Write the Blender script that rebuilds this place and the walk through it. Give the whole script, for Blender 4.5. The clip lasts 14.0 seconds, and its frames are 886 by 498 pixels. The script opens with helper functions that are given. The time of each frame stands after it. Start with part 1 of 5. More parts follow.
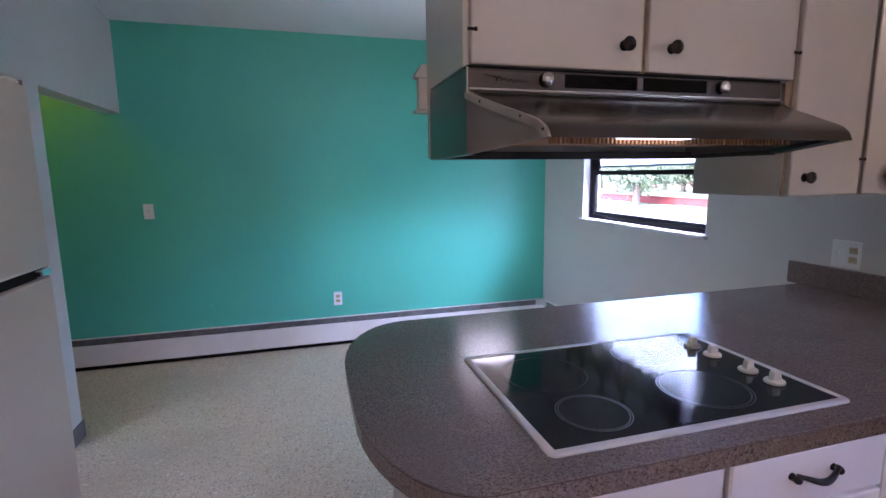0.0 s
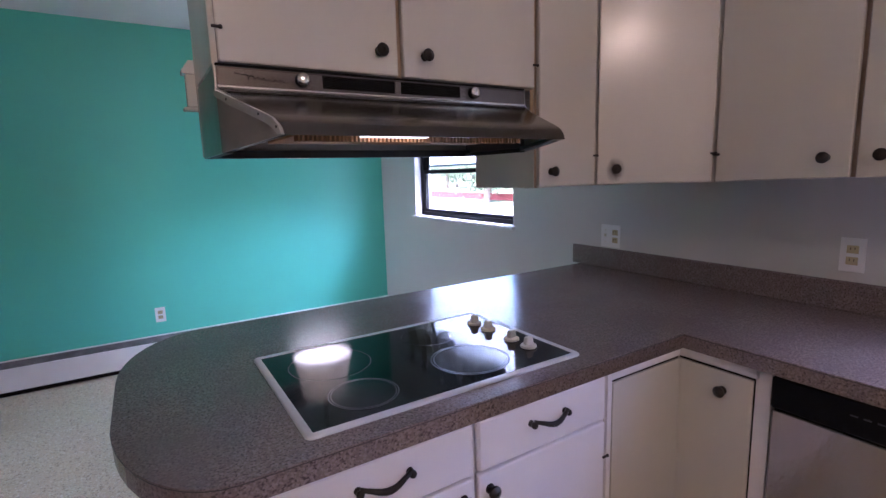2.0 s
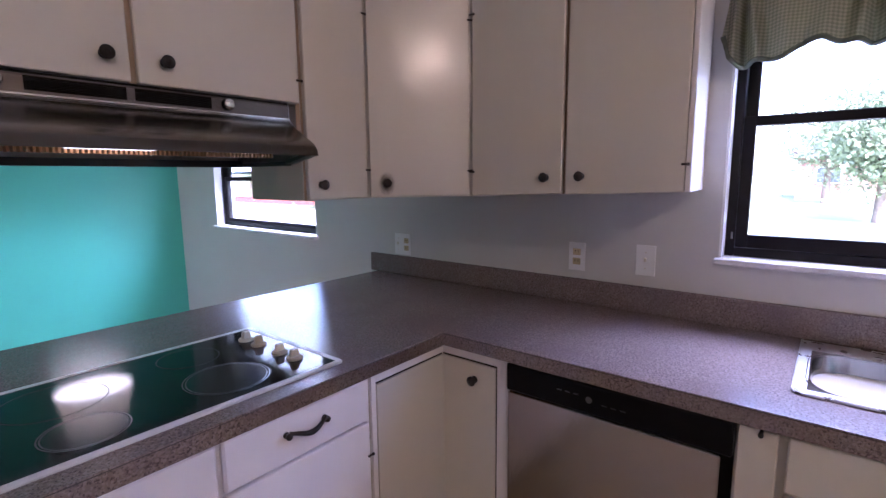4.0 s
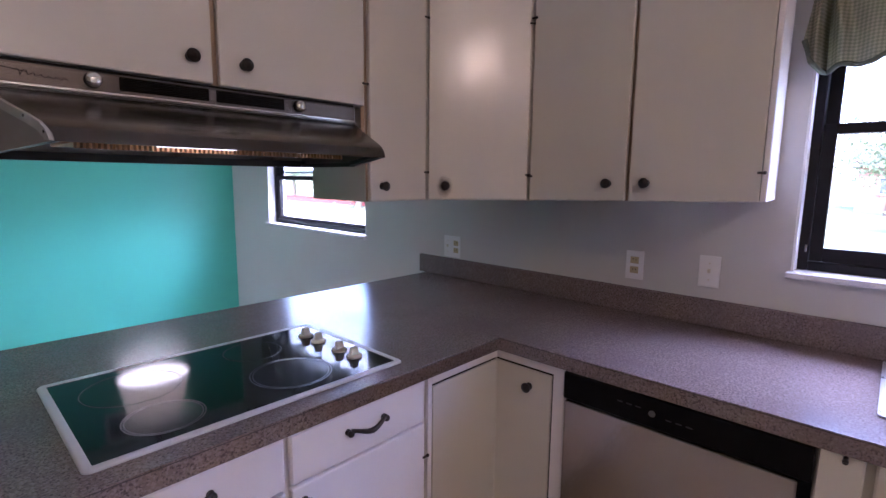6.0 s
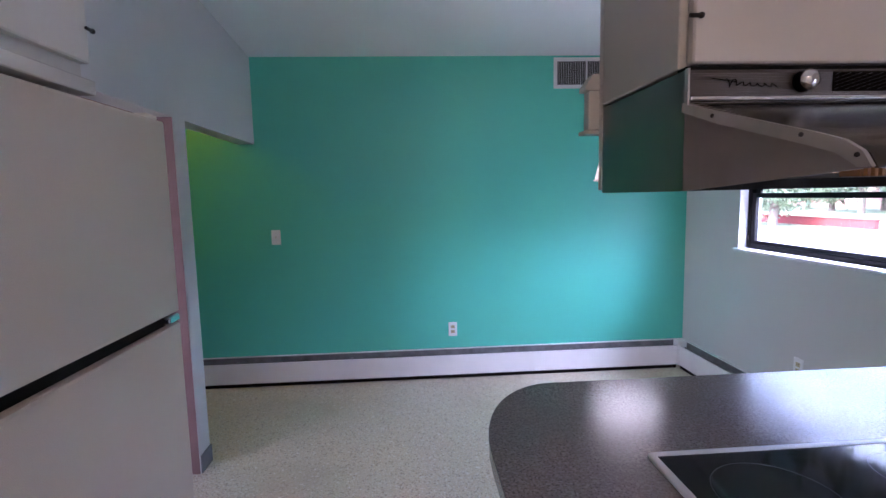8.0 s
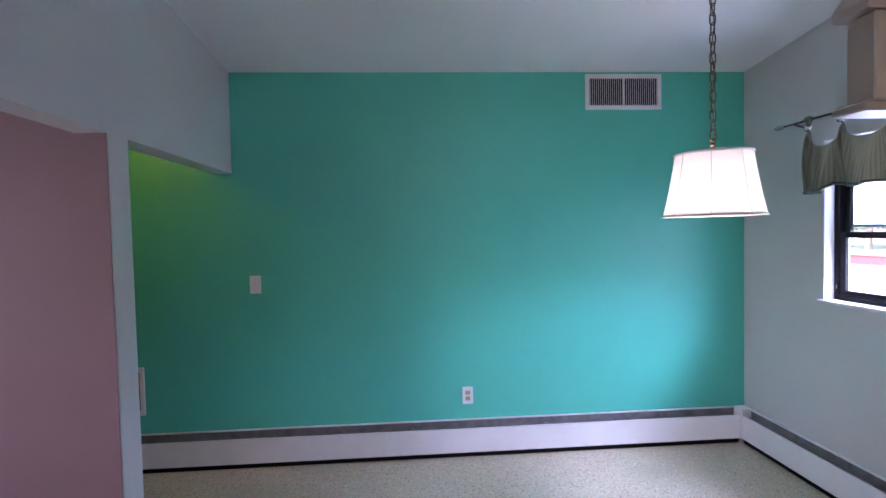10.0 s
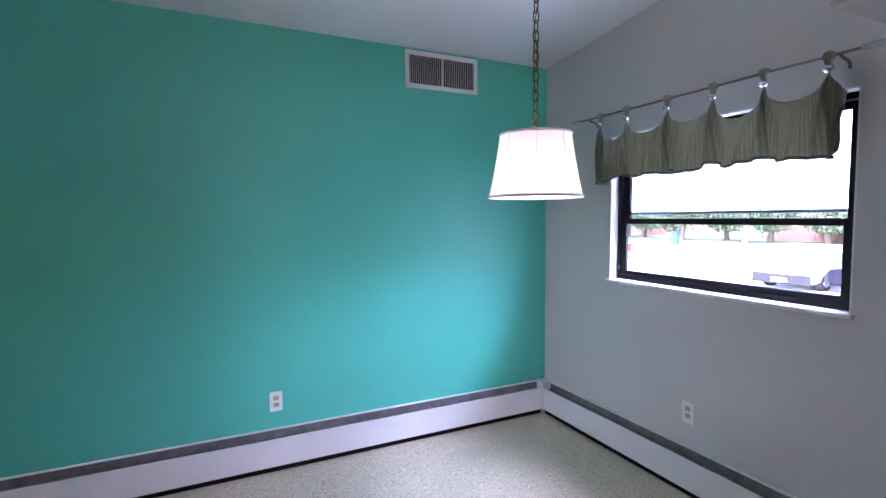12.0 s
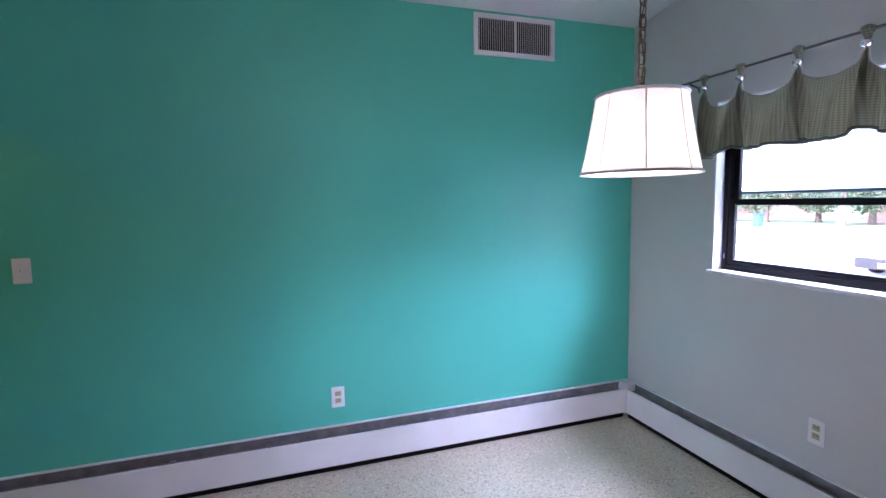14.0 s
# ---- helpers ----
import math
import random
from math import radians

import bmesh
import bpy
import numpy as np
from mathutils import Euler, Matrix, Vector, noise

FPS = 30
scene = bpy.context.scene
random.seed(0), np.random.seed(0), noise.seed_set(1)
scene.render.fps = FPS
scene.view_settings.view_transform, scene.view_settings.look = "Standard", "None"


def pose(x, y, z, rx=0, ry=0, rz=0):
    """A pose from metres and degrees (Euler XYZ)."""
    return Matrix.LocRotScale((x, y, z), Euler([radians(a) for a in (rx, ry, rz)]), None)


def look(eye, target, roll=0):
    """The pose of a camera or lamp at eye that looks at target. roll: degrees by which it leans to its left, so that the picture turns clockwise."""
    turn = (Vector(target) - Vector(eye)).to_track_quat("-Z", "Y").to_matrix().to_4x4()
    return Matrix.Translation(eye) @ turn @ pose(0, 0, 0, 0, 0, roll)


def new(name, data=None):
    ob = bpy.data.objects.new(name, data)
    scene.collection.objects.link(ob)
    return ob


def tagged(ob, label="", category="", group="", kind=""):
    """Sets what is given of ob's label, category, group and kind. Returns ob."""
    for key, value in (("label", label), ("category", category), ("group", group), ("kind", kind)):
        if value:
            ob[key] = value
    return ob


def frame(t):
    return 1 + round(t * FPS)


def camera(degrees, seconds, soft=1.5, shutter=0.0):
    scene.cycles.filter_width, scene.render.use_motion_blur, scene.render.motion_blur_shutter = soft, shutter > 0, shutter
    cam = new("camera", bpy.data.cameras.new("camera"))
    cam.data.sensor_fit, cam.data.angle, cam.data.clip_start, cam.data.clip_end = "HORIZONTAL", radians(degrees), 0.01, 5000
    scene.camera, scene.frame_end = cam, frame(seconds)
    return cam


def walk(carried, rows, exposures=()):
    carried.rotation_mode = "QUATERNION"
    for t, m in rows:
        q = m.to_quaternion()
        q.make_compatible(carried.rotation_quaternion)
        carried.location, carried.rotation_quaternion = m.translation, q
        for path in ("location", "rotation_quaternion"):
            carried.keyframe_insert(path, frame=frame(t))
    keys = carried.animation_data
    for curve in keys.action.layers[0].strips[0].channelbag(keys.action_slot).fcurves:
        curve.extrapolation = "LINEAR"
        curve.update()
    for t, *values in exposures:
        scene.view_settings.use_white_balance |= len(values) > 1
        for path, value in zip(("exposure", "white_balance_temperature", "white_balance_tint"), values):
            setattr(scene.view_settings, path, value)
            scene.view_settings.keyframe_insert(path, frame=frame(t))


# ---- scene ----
cam = camera(84.9, 14.0)
PATH = [
    (0, (-2.183, -4.142, 1.43), (-1.642, -2.241, 1.127), -0.7),
    (0.5, (-2.157, -4.152, 1.407), (-1.48, -2.296, 1.098), -1.2),
    (1, (-2.114, -4.182, 1.401), (-1.362, -2.356, 1.087), -1.9),
    (1.5, (-2.057, -4.226, 1.408), (-1.169, -2.462, 1.088), -2.0),
    (2, (-2.0, -4.283, 1.414), (-0.956, -2.605, 1.106), -1.7),
    (2.5, (-1.955, -4.34, 1.418), (-0.768, -2.758, 1.122), -1.4),
    (3, (-1.916, -4.385, 1.418), (-0.566, -2.938, 1.121), -1.1),
    (3.5, (-1.881, -4.435, 1.426), (-0.396, -3.128, 1.128), -1.0),
    (3.7, (-1.871, -4.457, 1.43), (-0.335, -3.21, 1.133), -0.8),
    (5.8, (-1.889, -4.453, 1.44), (-0.346, -3.215, 1.147), 0.1),
    (6, (-1.918, -4.4, 1.437), (-0.473, -3.048, 1.15), 0.6),
    (6.5, (-2.007, -4.269, 1.449), (-0.862, -2.652, 1.181), -0.0),
    (7, (-2.105, -4.136, 1.449), (-1.292, -2.323, 1.219), -0.9),
    (7.5, (-2.219, -4.014, 1.458), (-1.767, -2.082, 1.208), -1.3),
    (8, (-2.259, -3.854, 1.473), (-2.132, -1.87, 1.256), -1.3),
    (8.2, (-2.265, -3.804, 1.499), (-2.228, -1.813, 1.314), -1.2),
    (10.3, (-2.308, -3.127, 1.496), (-2.128, -1.136, 1.425), -1.2),
    (10.5, (-2.311, -3.081, 1.496), (-2.077, -1.096, 1.419), -0.9),
    (11, (-2.299, -3.004, 1.481), (-1.814, -1.066, 1.393), -0.4),
    (11.5, (-2.282, -2.959, 1.471), (-1.57, -1.093, 1.365), -0.8),
    (12, (-2.264, -2.933, 1.457), (-1.399, -1.135, 1.33), -0.4),
    (12.5, (-2.267, -2.911, 1.449), (-1.307, -1.163, 1.302), 0.1),
    (13, (-2.286, -2.873, 1.443), (-1.328, -1.124, 1.284), 0.3),
    (13.5, (-2.279, -2.788, 1.454), (-1.421, -0.991, 1.26), 0.1),
    (14, (-2.205, -2.653, 1.456), (-1.574, -0.766, 1.264), -1.0),
]
walk(cam, [(t, look(eye, target, roll)) for t, eye, target, roll in PATH])

world = bpy.data.worlds.new("world")
scene.world = world
world.use_nodes = True
wn = world.node_tree
sky = wn.nodes.new("ShaderNodeTexSky")
sky.sky_type = "NISHITA"
sky.sun_disc = False
sky.sun_elevation = radians(49)
sky.sun_rotation = radians(239)
sky.dust_density = 3.0
wn.links.new(sky.outputs[0], wn.nodes["Background"].inputs[0])
wn.nodes["Background"].inputs[1].default_value = 0.42


def lamp(name, kind, m, energy, color, **more):
    data = bpy.data.lights.new(name, kind)
    data.energy, data.color = energy, color
    ob = new(name, data)
    ob.matrix_world = m
    if kind == "AREA":
        data.shape = "RECTANGLE"
        data.size, data.size_y = more["size"], more["size_y"]
    elif kind == "SUN":
        data.angle = more["angle"]
    else:
        data.shadow_soft_size = more["soft"]
    return ob


lamp("sun", "SUN", look((0, 0, 0), (0.75, 0.45, -1.0)), 2.4, (1.0, 0.96, 0.92), angle=radians(0.6))
# unseen area lamps standing in for the bright hazy sky beside and above each window
lamp("sky_dining_side", "AREA", look((1.35, -2.85, 2.45), (-0.9, -0.6, 0.9)), 52, (0.86, 0.92, 1.0), size=2.6, size_y=1.8)
lamp("sky_dining", "AREA", look((1.5, -1.5, 3.3), (-0.6, -1.1, 0.9)), 102, (0.84, 0.88, 1.0), size=2.4, size_y=1.4)
lamp("sky_pink_room", "AREA", look((-6.12, -3.85, 1.5), (-3.2, -1.6, 0.1)), 4.0, (0.88, 0.91, 1.0), size=1.3, size_y=1.1)
lamp("sky_kitchen", "AREA", look((1.5, -5.0, 3.3), (-0.6, -4.6, 0.9)), 52, (0.80, 0.83, 1.0), size=2.4, size_y=1.4)
lamp("pendant_bulb", "POINT", pose(-1.113, -1.375, 1.67), 0.6, (1.0, 0.96, 0.82), soft=0.05)
lamp("hall_bulb", "POINT", pose(-4.2, -0.75, 2.2), 0.8, (1.0, 0.72, 0.06), soft=0.08)
for dx in (-0.07, 0.07):
    lamp("kitchen_bulb", "POINT", pose(-1.92 + dx, -6.02, 2.58), 3.1, (1.0, 0.76, 0.46), soft=0.045)
scene.view_settings.exposure = 2.57
scene.view_settings.use_white_balance = True
scene.view_settings.white_balance_temperature = 5400
scene.view_settings.white_balance_tint = 41

# ---- materials ----
MATS = {}


def mat(name, color, rough=0.5, metal=0.0, spots=0.0, scale=8.0, bump=0.0, bump_scale=60.0, dark=None, spec=None, streak=None, fine=0.0, fine_scale=300.0, coat=0.0):
    """A principled material with stains at a large scale, grain at a small one, and relief."""
    m = bpy.data.materials.new(name)
    m.use_nodes = True
    nt = m.node_tree
    b = nt.nodes["Principled BSDF"]
    b.inputs["Roughness"].default_value = rough
    b.inputs["Metallic"].default_value = metal
    b.inputs["Coat Weight"].default_value = coat
    if spec is not None:
        b.inputs["Specular IOR Level"].default_value = spec
    tc = nt.nodes.new("ShaderNodeTexCoord")
    mp = nt.nodes.new("ShaderNodeMapping")
    if streak:
        mp.inputs["Scale"].default_value = streak
    nt.links.new(tc.outputs["Object"], mp.inputs[0])

    def noise_tex(sc, detail=4.0):
        n = nt.nodes.new("ShaderNodeTexNoise")
        n.inputs["Scale"].default_value = sc
        n.inputs["Detail"].default_value = detail
        nt.links.new(mp.outputs[0], n.inputs["Vector"])
        return n

    def mixed(a, c, fac):
        mx = nt.nodes.new("ShaderNodeMix")
        mx.data_type = "RGBA"
        nt.links.new(fac, mx.inputs[0])
        for sock, val in ((mx.inputs[6], a), (mx.inputs[7], c)):
            if hasattr(val, "is_linked"):
                nt.links.new(val, sock)
            else:
                sock.default_value = (*val, 1)
        return mx.outputs[2]

    col = color
    if spots:
        d = dark or tuple(c * (1 - spots) for c in color)
        r = nt.nodes.new("ShaderNodeMapRange")
        r.inputs["From Min"].default_value, r.inputs["From Max"].default_value = 0.35, 0.75
        nt.links.new(noise_tex(scale).outputs["Fac"], r.inputs["Value"])
        col = mixed(col, d, r.outputs[0])
        rr = nt.nodes.new("ShaderNodeMapRange")
        rr.inputs["To Min"].default_value, rr.inputs["To Max"].default_value = max(rough - 0.06, 0.02), min(rough + 0.08, 1)
        nt.links.new(noise_tex(scale * 3.1).outputs["Fac"], rr.inputs["Value"])
        nt.links.new(rr.outputs[0], b.inputs["Roughness"])
    if fine:
        r = nt.nodes.new("ShaderNodeMapRange")
        r.inputs["From Min"].default_value, r.inputs["From Max"].default_value = 0.4, 0.62
        r.inputs["To Max"].default_value = fine
        nt.links.new(noise_tex(fine_scale, 2.0).outputs["Fac"], r.inputs["Value"])
        col = mixed(col, (0.02, 0.02, 0.02) if max(color) > 0.1 else (0.1, 0.1, 0.1), r.outputs[0])
    if hasattr(col, "is_linked"):
        nt.links.new(col, b.inputs["Base Color"])
    else:
        b.inputs["Base Color"].default_value = (*col, 1)
    if bump:
        bp = nt.nodes.new("ShaderNodeBump")
        bp.inputs["Strength"].default_value = bump
        bp.inputs["Distance"].default_value = 0.002
        nt.links.new(noise_tex(bump_scale, 3.0).outputs["Fac"], bp.inputs["Height"])
        nt.links.new(bp.outputs[0], b.inputs["Normal"])
    MATS[name] = m
    return m


def ramp_mat(name, layers, rough, bump=0.0, bump_scale=200.0, stretch=(1, 1, 1)):
    """Speckled surface: each layer is (noise scale, low, high, colour), laid over the first colour."""
    m = mat(name, layers[0], rough, bump=bump, bump_scale=bump_scale)
    nt = m.node_tree
    b = nt.nodes["Principled BSDF"]
    tc = nt.nodes.new("ShaderNodeTexCoord")
    mp = nt.nodes.new("ShaderNodeMapping")
    mp.inputs["Scale"].default_value = stretch
    nt.links.new(tc.outputs["Object"], mp.inputs[0])
    last = None
    for i, (sc, lo, hi, color) in enumerate(layers[1:]):
        n = nt.nodes.new("ShaderNodeTexNoise")
        n.inputs["Scale"].default_value = sc
        n.inputs["Detail"].default_value = 3.0
        mv = nt.nodes.new("ShaderNodeVectorMath")
        mv.inputs[1].default_value = (i * 7.3, i * 3.1, i * 5.7)
        nt.links.new(mp.outputs[0], mv.inputs[0])
        nt.links.new(mv.outputs[0], n.inputs["Vector"])
        r = nt.nodes.new("ShaderNodeMapRange")
        r.inputs["From Min"].default_value, r.inputs["From Max"].default_value = lo, hi
        nt.links.new(n.outputs["Fac"], r.inputs["Value"])
        mx = nt.nodes.new("ShaderNodeMix")
        mx.data_type = "RGBA"
        nt.links.new(r.outputs[0], mx.inputs[0])
        if last is None:
            mx.inputs[6].default_value = (*layers[0], 1)
        else:
            nt.links.new(last, mx.inputs[6])
        mx.inputs[7].default_value = (*color, 1)
        last = mx.outputs[2]
    nt.links.new(last, b.inputs["Base Color"])
    return m


TEAL = mat("teal_wall_paint", (0.090, 0.56, 0.43), 0.42, spots=0.06, scale=1.5, bump=0.25, bump_scale=90)
GREY = mat("pale_grey_wall_paint", (0.58, 0.575, 0.56), 0.5, spots=0.05, scale=1.6, bump=0.25, bump_scale=90)
PINK = mat("pink_wall_paint", (0.21, 0.118, 0.11), 0.6, spots=0.08, scale=2, bump=0.2)
CEIL = mat("white_ceiling_paint", (0.78, 0.79, 0.79), 0.8, spots=0.05, scale=1.2, bump=0.3, bump_scale=60)
TRIM = mat("white_trim_paint", (0.78, 0.77, 0.76), 0.35, spots=0.06, scale=5, bump=0.1)
CABM = mat("cream_cabinet_paint", (0.59, 0.56, 0.495), 0.2, spots=0.03, scale=3, bump=0.06, bump_scale=40, streak=(1, 1, 0.35))
for nd in [n for n in CABM.node_tree.nodes["Principled BSDF"].inputs["Roughness"].links]:
    CABM.node_tree.links.remove(nd)
CABW = mat("white_cabinet_paint", (0.74, 0.71, 0.71), 0.35, spots=0.06, scale=4, bump=0.2, bump_scale=40)
FLOORM = ramp_mat("beige_speckled_vinyl", [(0.58, 0.49, 0.34), (120, 0.5, 0.62, (0.70, 0.66, 0.55)), (90, 0.55, 0.66, (0.34, 0.28, 0.2)), (1.6, 0.5, 0.8, (0.46, 0.41, 0.29)), (60, 0.62, 0.7, (0.74, 0.70, 0.62))], 0.45, 0.08)
COUNTM = ramp_mat("brown_speckled_laminate", [(0.18, 0.142, 0.132), (170, 0.47, 0.60, (0.25, 0.20, 0.195)), (200, 0.53, 0.66, (0.075, 0.057, 0.058)), (130, 0.60, 0.72, (0.27, 0.225, 0.225)), (5, 0.45, 0.9, (0.16, 0.126, 0.124))], 0.2, 0.10, 150)
STEEL = mat("brushed_steel", (0.17, 0.15, 0.14), 0.33, 1.0, spots=0.06, scale=3, bump=0.02, bump_scale=60, streak=(1, 1, 12))
GROOVED = mat("grooved_steel", (0.36, 0.32, 0.29), 0.5, 0.8, spots=0.15, scale=14)
CANOPY = mat("canopy_steel", (0.15, 0.13, 0.115), 0.2, 1.0, spots=0.08, scale=5, streak=(1, 1, 8))
TAN = mat("aged_tan_edge", (0.36, 0.26, 0.17), 0.6, spots=0.3, scale=9, streak=(1, 1, 0.2))
HEM = mat("dark_green_hem", (0.10, 0.12, 0.09), 0.9, bump=0.3, bump_scale=400)
SOCKET = mat("tan_socket_plastic", (0.48, 0.40, 0.24), 0.35, spots=0.06, scale=60)
LENS = mat("lit_white_lens", (0.8, 0.8, 0.78), 0.4)
LENS.node_tree.nodes["Principled BSDF"].inputs["Emission Color"].default_value = (1.0, 0.95, 0.86, 1)
LENS.node_tree.nodes["Principled BSDF"].inputs["Emission Strength"].default_value = 0.6
BAND = mat("ribbed_dark_steel", (0.11, 0.095, 0.085), 0.35, 1.0, spots=0.1, scale=6, streak=(1, 1, 12))
HOODSIDE = mat("dull_hood_side_steel", (0.30, 0.29, 0.28), 0.3, 1.0, spots=0.15, scale=4)
DECK = mat("satin_steel", (0.72, 0.72, 0.72), 0.28, 1.0, spots=0.05, scale=8)
STEELP = mat("polished_steel", (0.45, 0.45, 0.44), 0.1, 1.0, spots=0.1, scale=6)
DWSTEEL = mat("dishwasher_steel", (0.34, 0.30, 0.27), 0.17, 1.0, spots=0.08, scale=5, bump=0.2, bump_scale=60, streak=(30, 1, 1))
ALU = mat("pale_aluminium", (0.46, 0.43, 0.39), 0.45, 0.6, spots=0.15, scale=30)
CHROME = mat("chrome", (0.7, 0.7, 0.7), 0.12, 1.0, spots=0.05)
BLACKG = mat("black_glass", (0.003, 0.004, 0.006), 0.05, spots=0.3, scale=9, dark=(0.014, 0.016, 0.021), spec=0.31)
BURN = mat("worn_burner_glass", (0.022, 0.023, 0.026), 0.12, spots=0.5, scale=16, dark=(0.004, 0.005, 0.006), spec=0.35)
RINGM = mat("grey_burner_ring", (0.06, 0.06, 0.062), 0.3, spots=0.6, scale=45)
BLACKM = mat("black_plastic", (0.006, 0.006, 0.007), 0.3, spots=0.2, scale=20, spec=0.06)
BRONZE = mat("dark_bronze_frame", (0.010, 0.008, 0.009), 0.4, spots=0.2, scale=20, spec=0.2)
PEWTER = mat("dark_pewter", (0.05, 0.045, 0.042), 0.32, 0.9, spots=0.3, scale=80, bump=0.3, bump_scale=200)
FRIDGEM = mat("cream_fridge_enamel", (0.50, 0.425, 0.33), 0.42, spots=0.04, scale=3, bump=0.35, bump_scale=400)
IVORY = mat("ivory_plastic", (0.66, 0.62, 0.52), 0.35, spots=0.06, scale=60)
RIMM = mat("white_cooktop_rim", (0.62, 0.62, 0.64), 0.3, spots=0.1, scale=12)
WHITEP = mat("white_plastic", (0.8, 0.8, 0.8), 0.35, spots=0.04, scale=40)
SEAM = mat("dark_laminate_seam", (0.03, 0.022, 0.02), 0.5, spots=0.1)
# near-black for slots, gaps and recesses, with their shade put into the colour
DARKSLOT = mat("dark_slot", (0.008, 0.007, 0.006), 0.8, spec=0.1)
WOODM = mat("bare_stained_wood", (0.50, 0.25, 0.09), 0.6, spots=0.4, scale=12, streak=(0.3, 1, 1), bump=0.3)
HOODIN = mat("dark_hood_inside", (0.02, 0.018, 0.016), 0.5, spots=0.4, scale=10)
BRASS = mat("aged_brass_chain", (0.13, 0.09, 0.045), 0.35, 1.0, spots=0.4, scale=90)
COVE = mat("grey_rubber_cove", (0.17, 0.17, 0.18), 0.55, spots=0.1, scale=20)
FIN = mat("grey_heater_inside", (0.22, 0.21, 0.21), 0.6, spots=0.4, scale=20)
MARBLE = mat("white_marble_sill", (0.74, 0.73, 0.74), 0.25, spots=0.25, scale=14)
GLOWSH = mat("white_lamp_shade", (0.86, 0.84, 0.8), 0.8, spots=0.03, bump=0.2, bump_scale=300)
FABRIC = mat("green_check_cloth", (0.25, 0.26, 0.18), 0.9, bump=0.3, bump_scale=500)
BLIND = mat("pale_blue_shade_cloth", (0.7, 0.78, 0.82), 0.8, spots=0.04)
SAND = mat("frosted_glass_finial", (0.42, 0.50, 0.48), 0.15, spots=0.2, scale=60)
GRASS = mat("sunlit_grass", (0.22, 0.27, 0.13), 0.9, spots=0.4, scale=0.6)
CARWH = mat("white_car_paint", (0.75, 0.75, 0.75), 0.25, coat=1.0)
ROADM = mat("pale_asphalt", (0.5, 0.49, 0.47), 0.9, spots=0.2, scale=2)
CONC = mat("pale_concrete", (0.42, 0.41, 0.39), 0.85, spots=0.15, scale=3)
BRICKM = mat("red_brick", (0.36, 0.20, 0.17), 0.85, spots=0.3, scale=12)
REDM = mat("deep_red_brick", (0.24, 0.045, 0.04), 0.85, spots=0.3, scale=9)
ROOFM = mat("grey_shingle", (0.14, 0.13, 0.13), 0.9, spots=0.2, scale=6)
LEAF = mat("green_leaves", (0.19, 0.25, 0.15), 0.8, spots=0.45, scale=3)
BARK = mat("brown_bark", (0.17, 0.14, 0.11), 0.9, spots=0.4, scale=6, bump=0.5)
CARP = mat("dark_blue_car_paint", (0.012, 0.011, 0.022), 0.4, spots=0.1, scale=3, spec=0.2)
CARG = mat("car_window_glass", (0.10, 0.12, 0.13), 0.15)
RUB = mat("black_rubber", (0.02, 0.02, 0.02), 0.8)
BLUEP = mat("blue_plastic", (0.05, 0.11, 0.18), 0.4)


def glass(name, tint=(1, 1, 1)):
    m = bpy.data.materials.new(name)
    m.use_nodes = True
    b = m.node_tree.nodes["Principled BSDF"]
    b.inputs["Base Color"].default_value = (*tint, 1)
    b.inputs["Roughness"].default_value = 0.0
    b.inputs["Transmission Weight"].default_value = 1.0
    b.inputs["IOR"].default_value = 1.05
    return m


GLASS = glass("window_glass", (0.95, 0.98, 0.98))

# cloth of the lamp shade lets light through
nt = GLOWSH.node_tree
tl = nt.nodes.new("ShaderNodeBsdfTranslucent")
tl.inputs[0].default_value = (0.9, 0.86, 0.8, 1)
ad = nt.nodes.new("ShaderNodeMixShader")
ad.inputs[0].default_value = 0.3
nt.links.new(nt.nodes["Principled BSDF"].outputs[0], ad.inputs[1])
nt.links.new(tl.outputs[0], ad.inputs[2])
nt.links.new(ad.outputs[0], nt.nodes["Material Output"].inputs[0])


def see_through(m, color, amount):
    nt = m.node_tree
    t = nt.nodes.new("ShaderNodeBsdfTranslucent")
    t.inputs[0].default_value = (*color, 1)
    x = nt.nodes.new("ShaderNodeMixShader")
    x.inputs[0].default_value = amount
    nt.links.new(nt.nodes["Principled BSDF"].outputs[0], x.inputs[1])
    nt.links.new(t.outputs[0], x.inputs[2])
    nt.links.new(x.outputs[0], nt.nodes["Material Output"].inputs[0])


# small woven checks of the cloth
nt = FABRIC.node_tree
tc = nt.nodes.new("ShaderNodeTexCoord")
sep = nt.nodes.new("ShaderNodeSeparateXYZ")
nt.links.new(tc.outputs["Object"], sep.inputs[0])
acc = None
for k in ("Y", "Z"):
    mm = nt.nodes.new("ShaderNodeMath")
    mm.operation = "MULTIPLY"
    mm.inputs[1].default_value = 620
    nt.links.new(sep.outputs[k], mm.inputs[0])
    sn = nt.nodes.new("ShaderNodeMath")
    sn.operation = "SINE"
    nt.links.new(mm.outputs[0], sn.inputs[0])
    if acc is None:
        acc = sn
    else:
        ad2 = nt.nodes.new("ShaderNodeMath")
        ad2.operation = "ADD"
        nt.links.new(acc.outputs[0], ad2.inputs[0])
        nt.links.new(sn.outputs[0], ad2.inputs[1])
        acc = ad2
rg = nt.nodes.new("ShaderNodeMapRange")
rg.inputs["From Min"].default_value, rg.inputs["From Max"].default_value = -0.6, 0.6
nt.links.new(acc.outputs[0], rg.inputs["Value"])
mx = nt.nodes.new("ShaderNodeMix")
mx.data_type = "RGBA"
mx.inputs[6].default_value, mx.inputs[7].default_value = (0.125, 0.14, 0.105, 1), (0.34, 0.34, 0.265, 1)
nt.links.new(rg.outputs[0], mx.inputs[0])
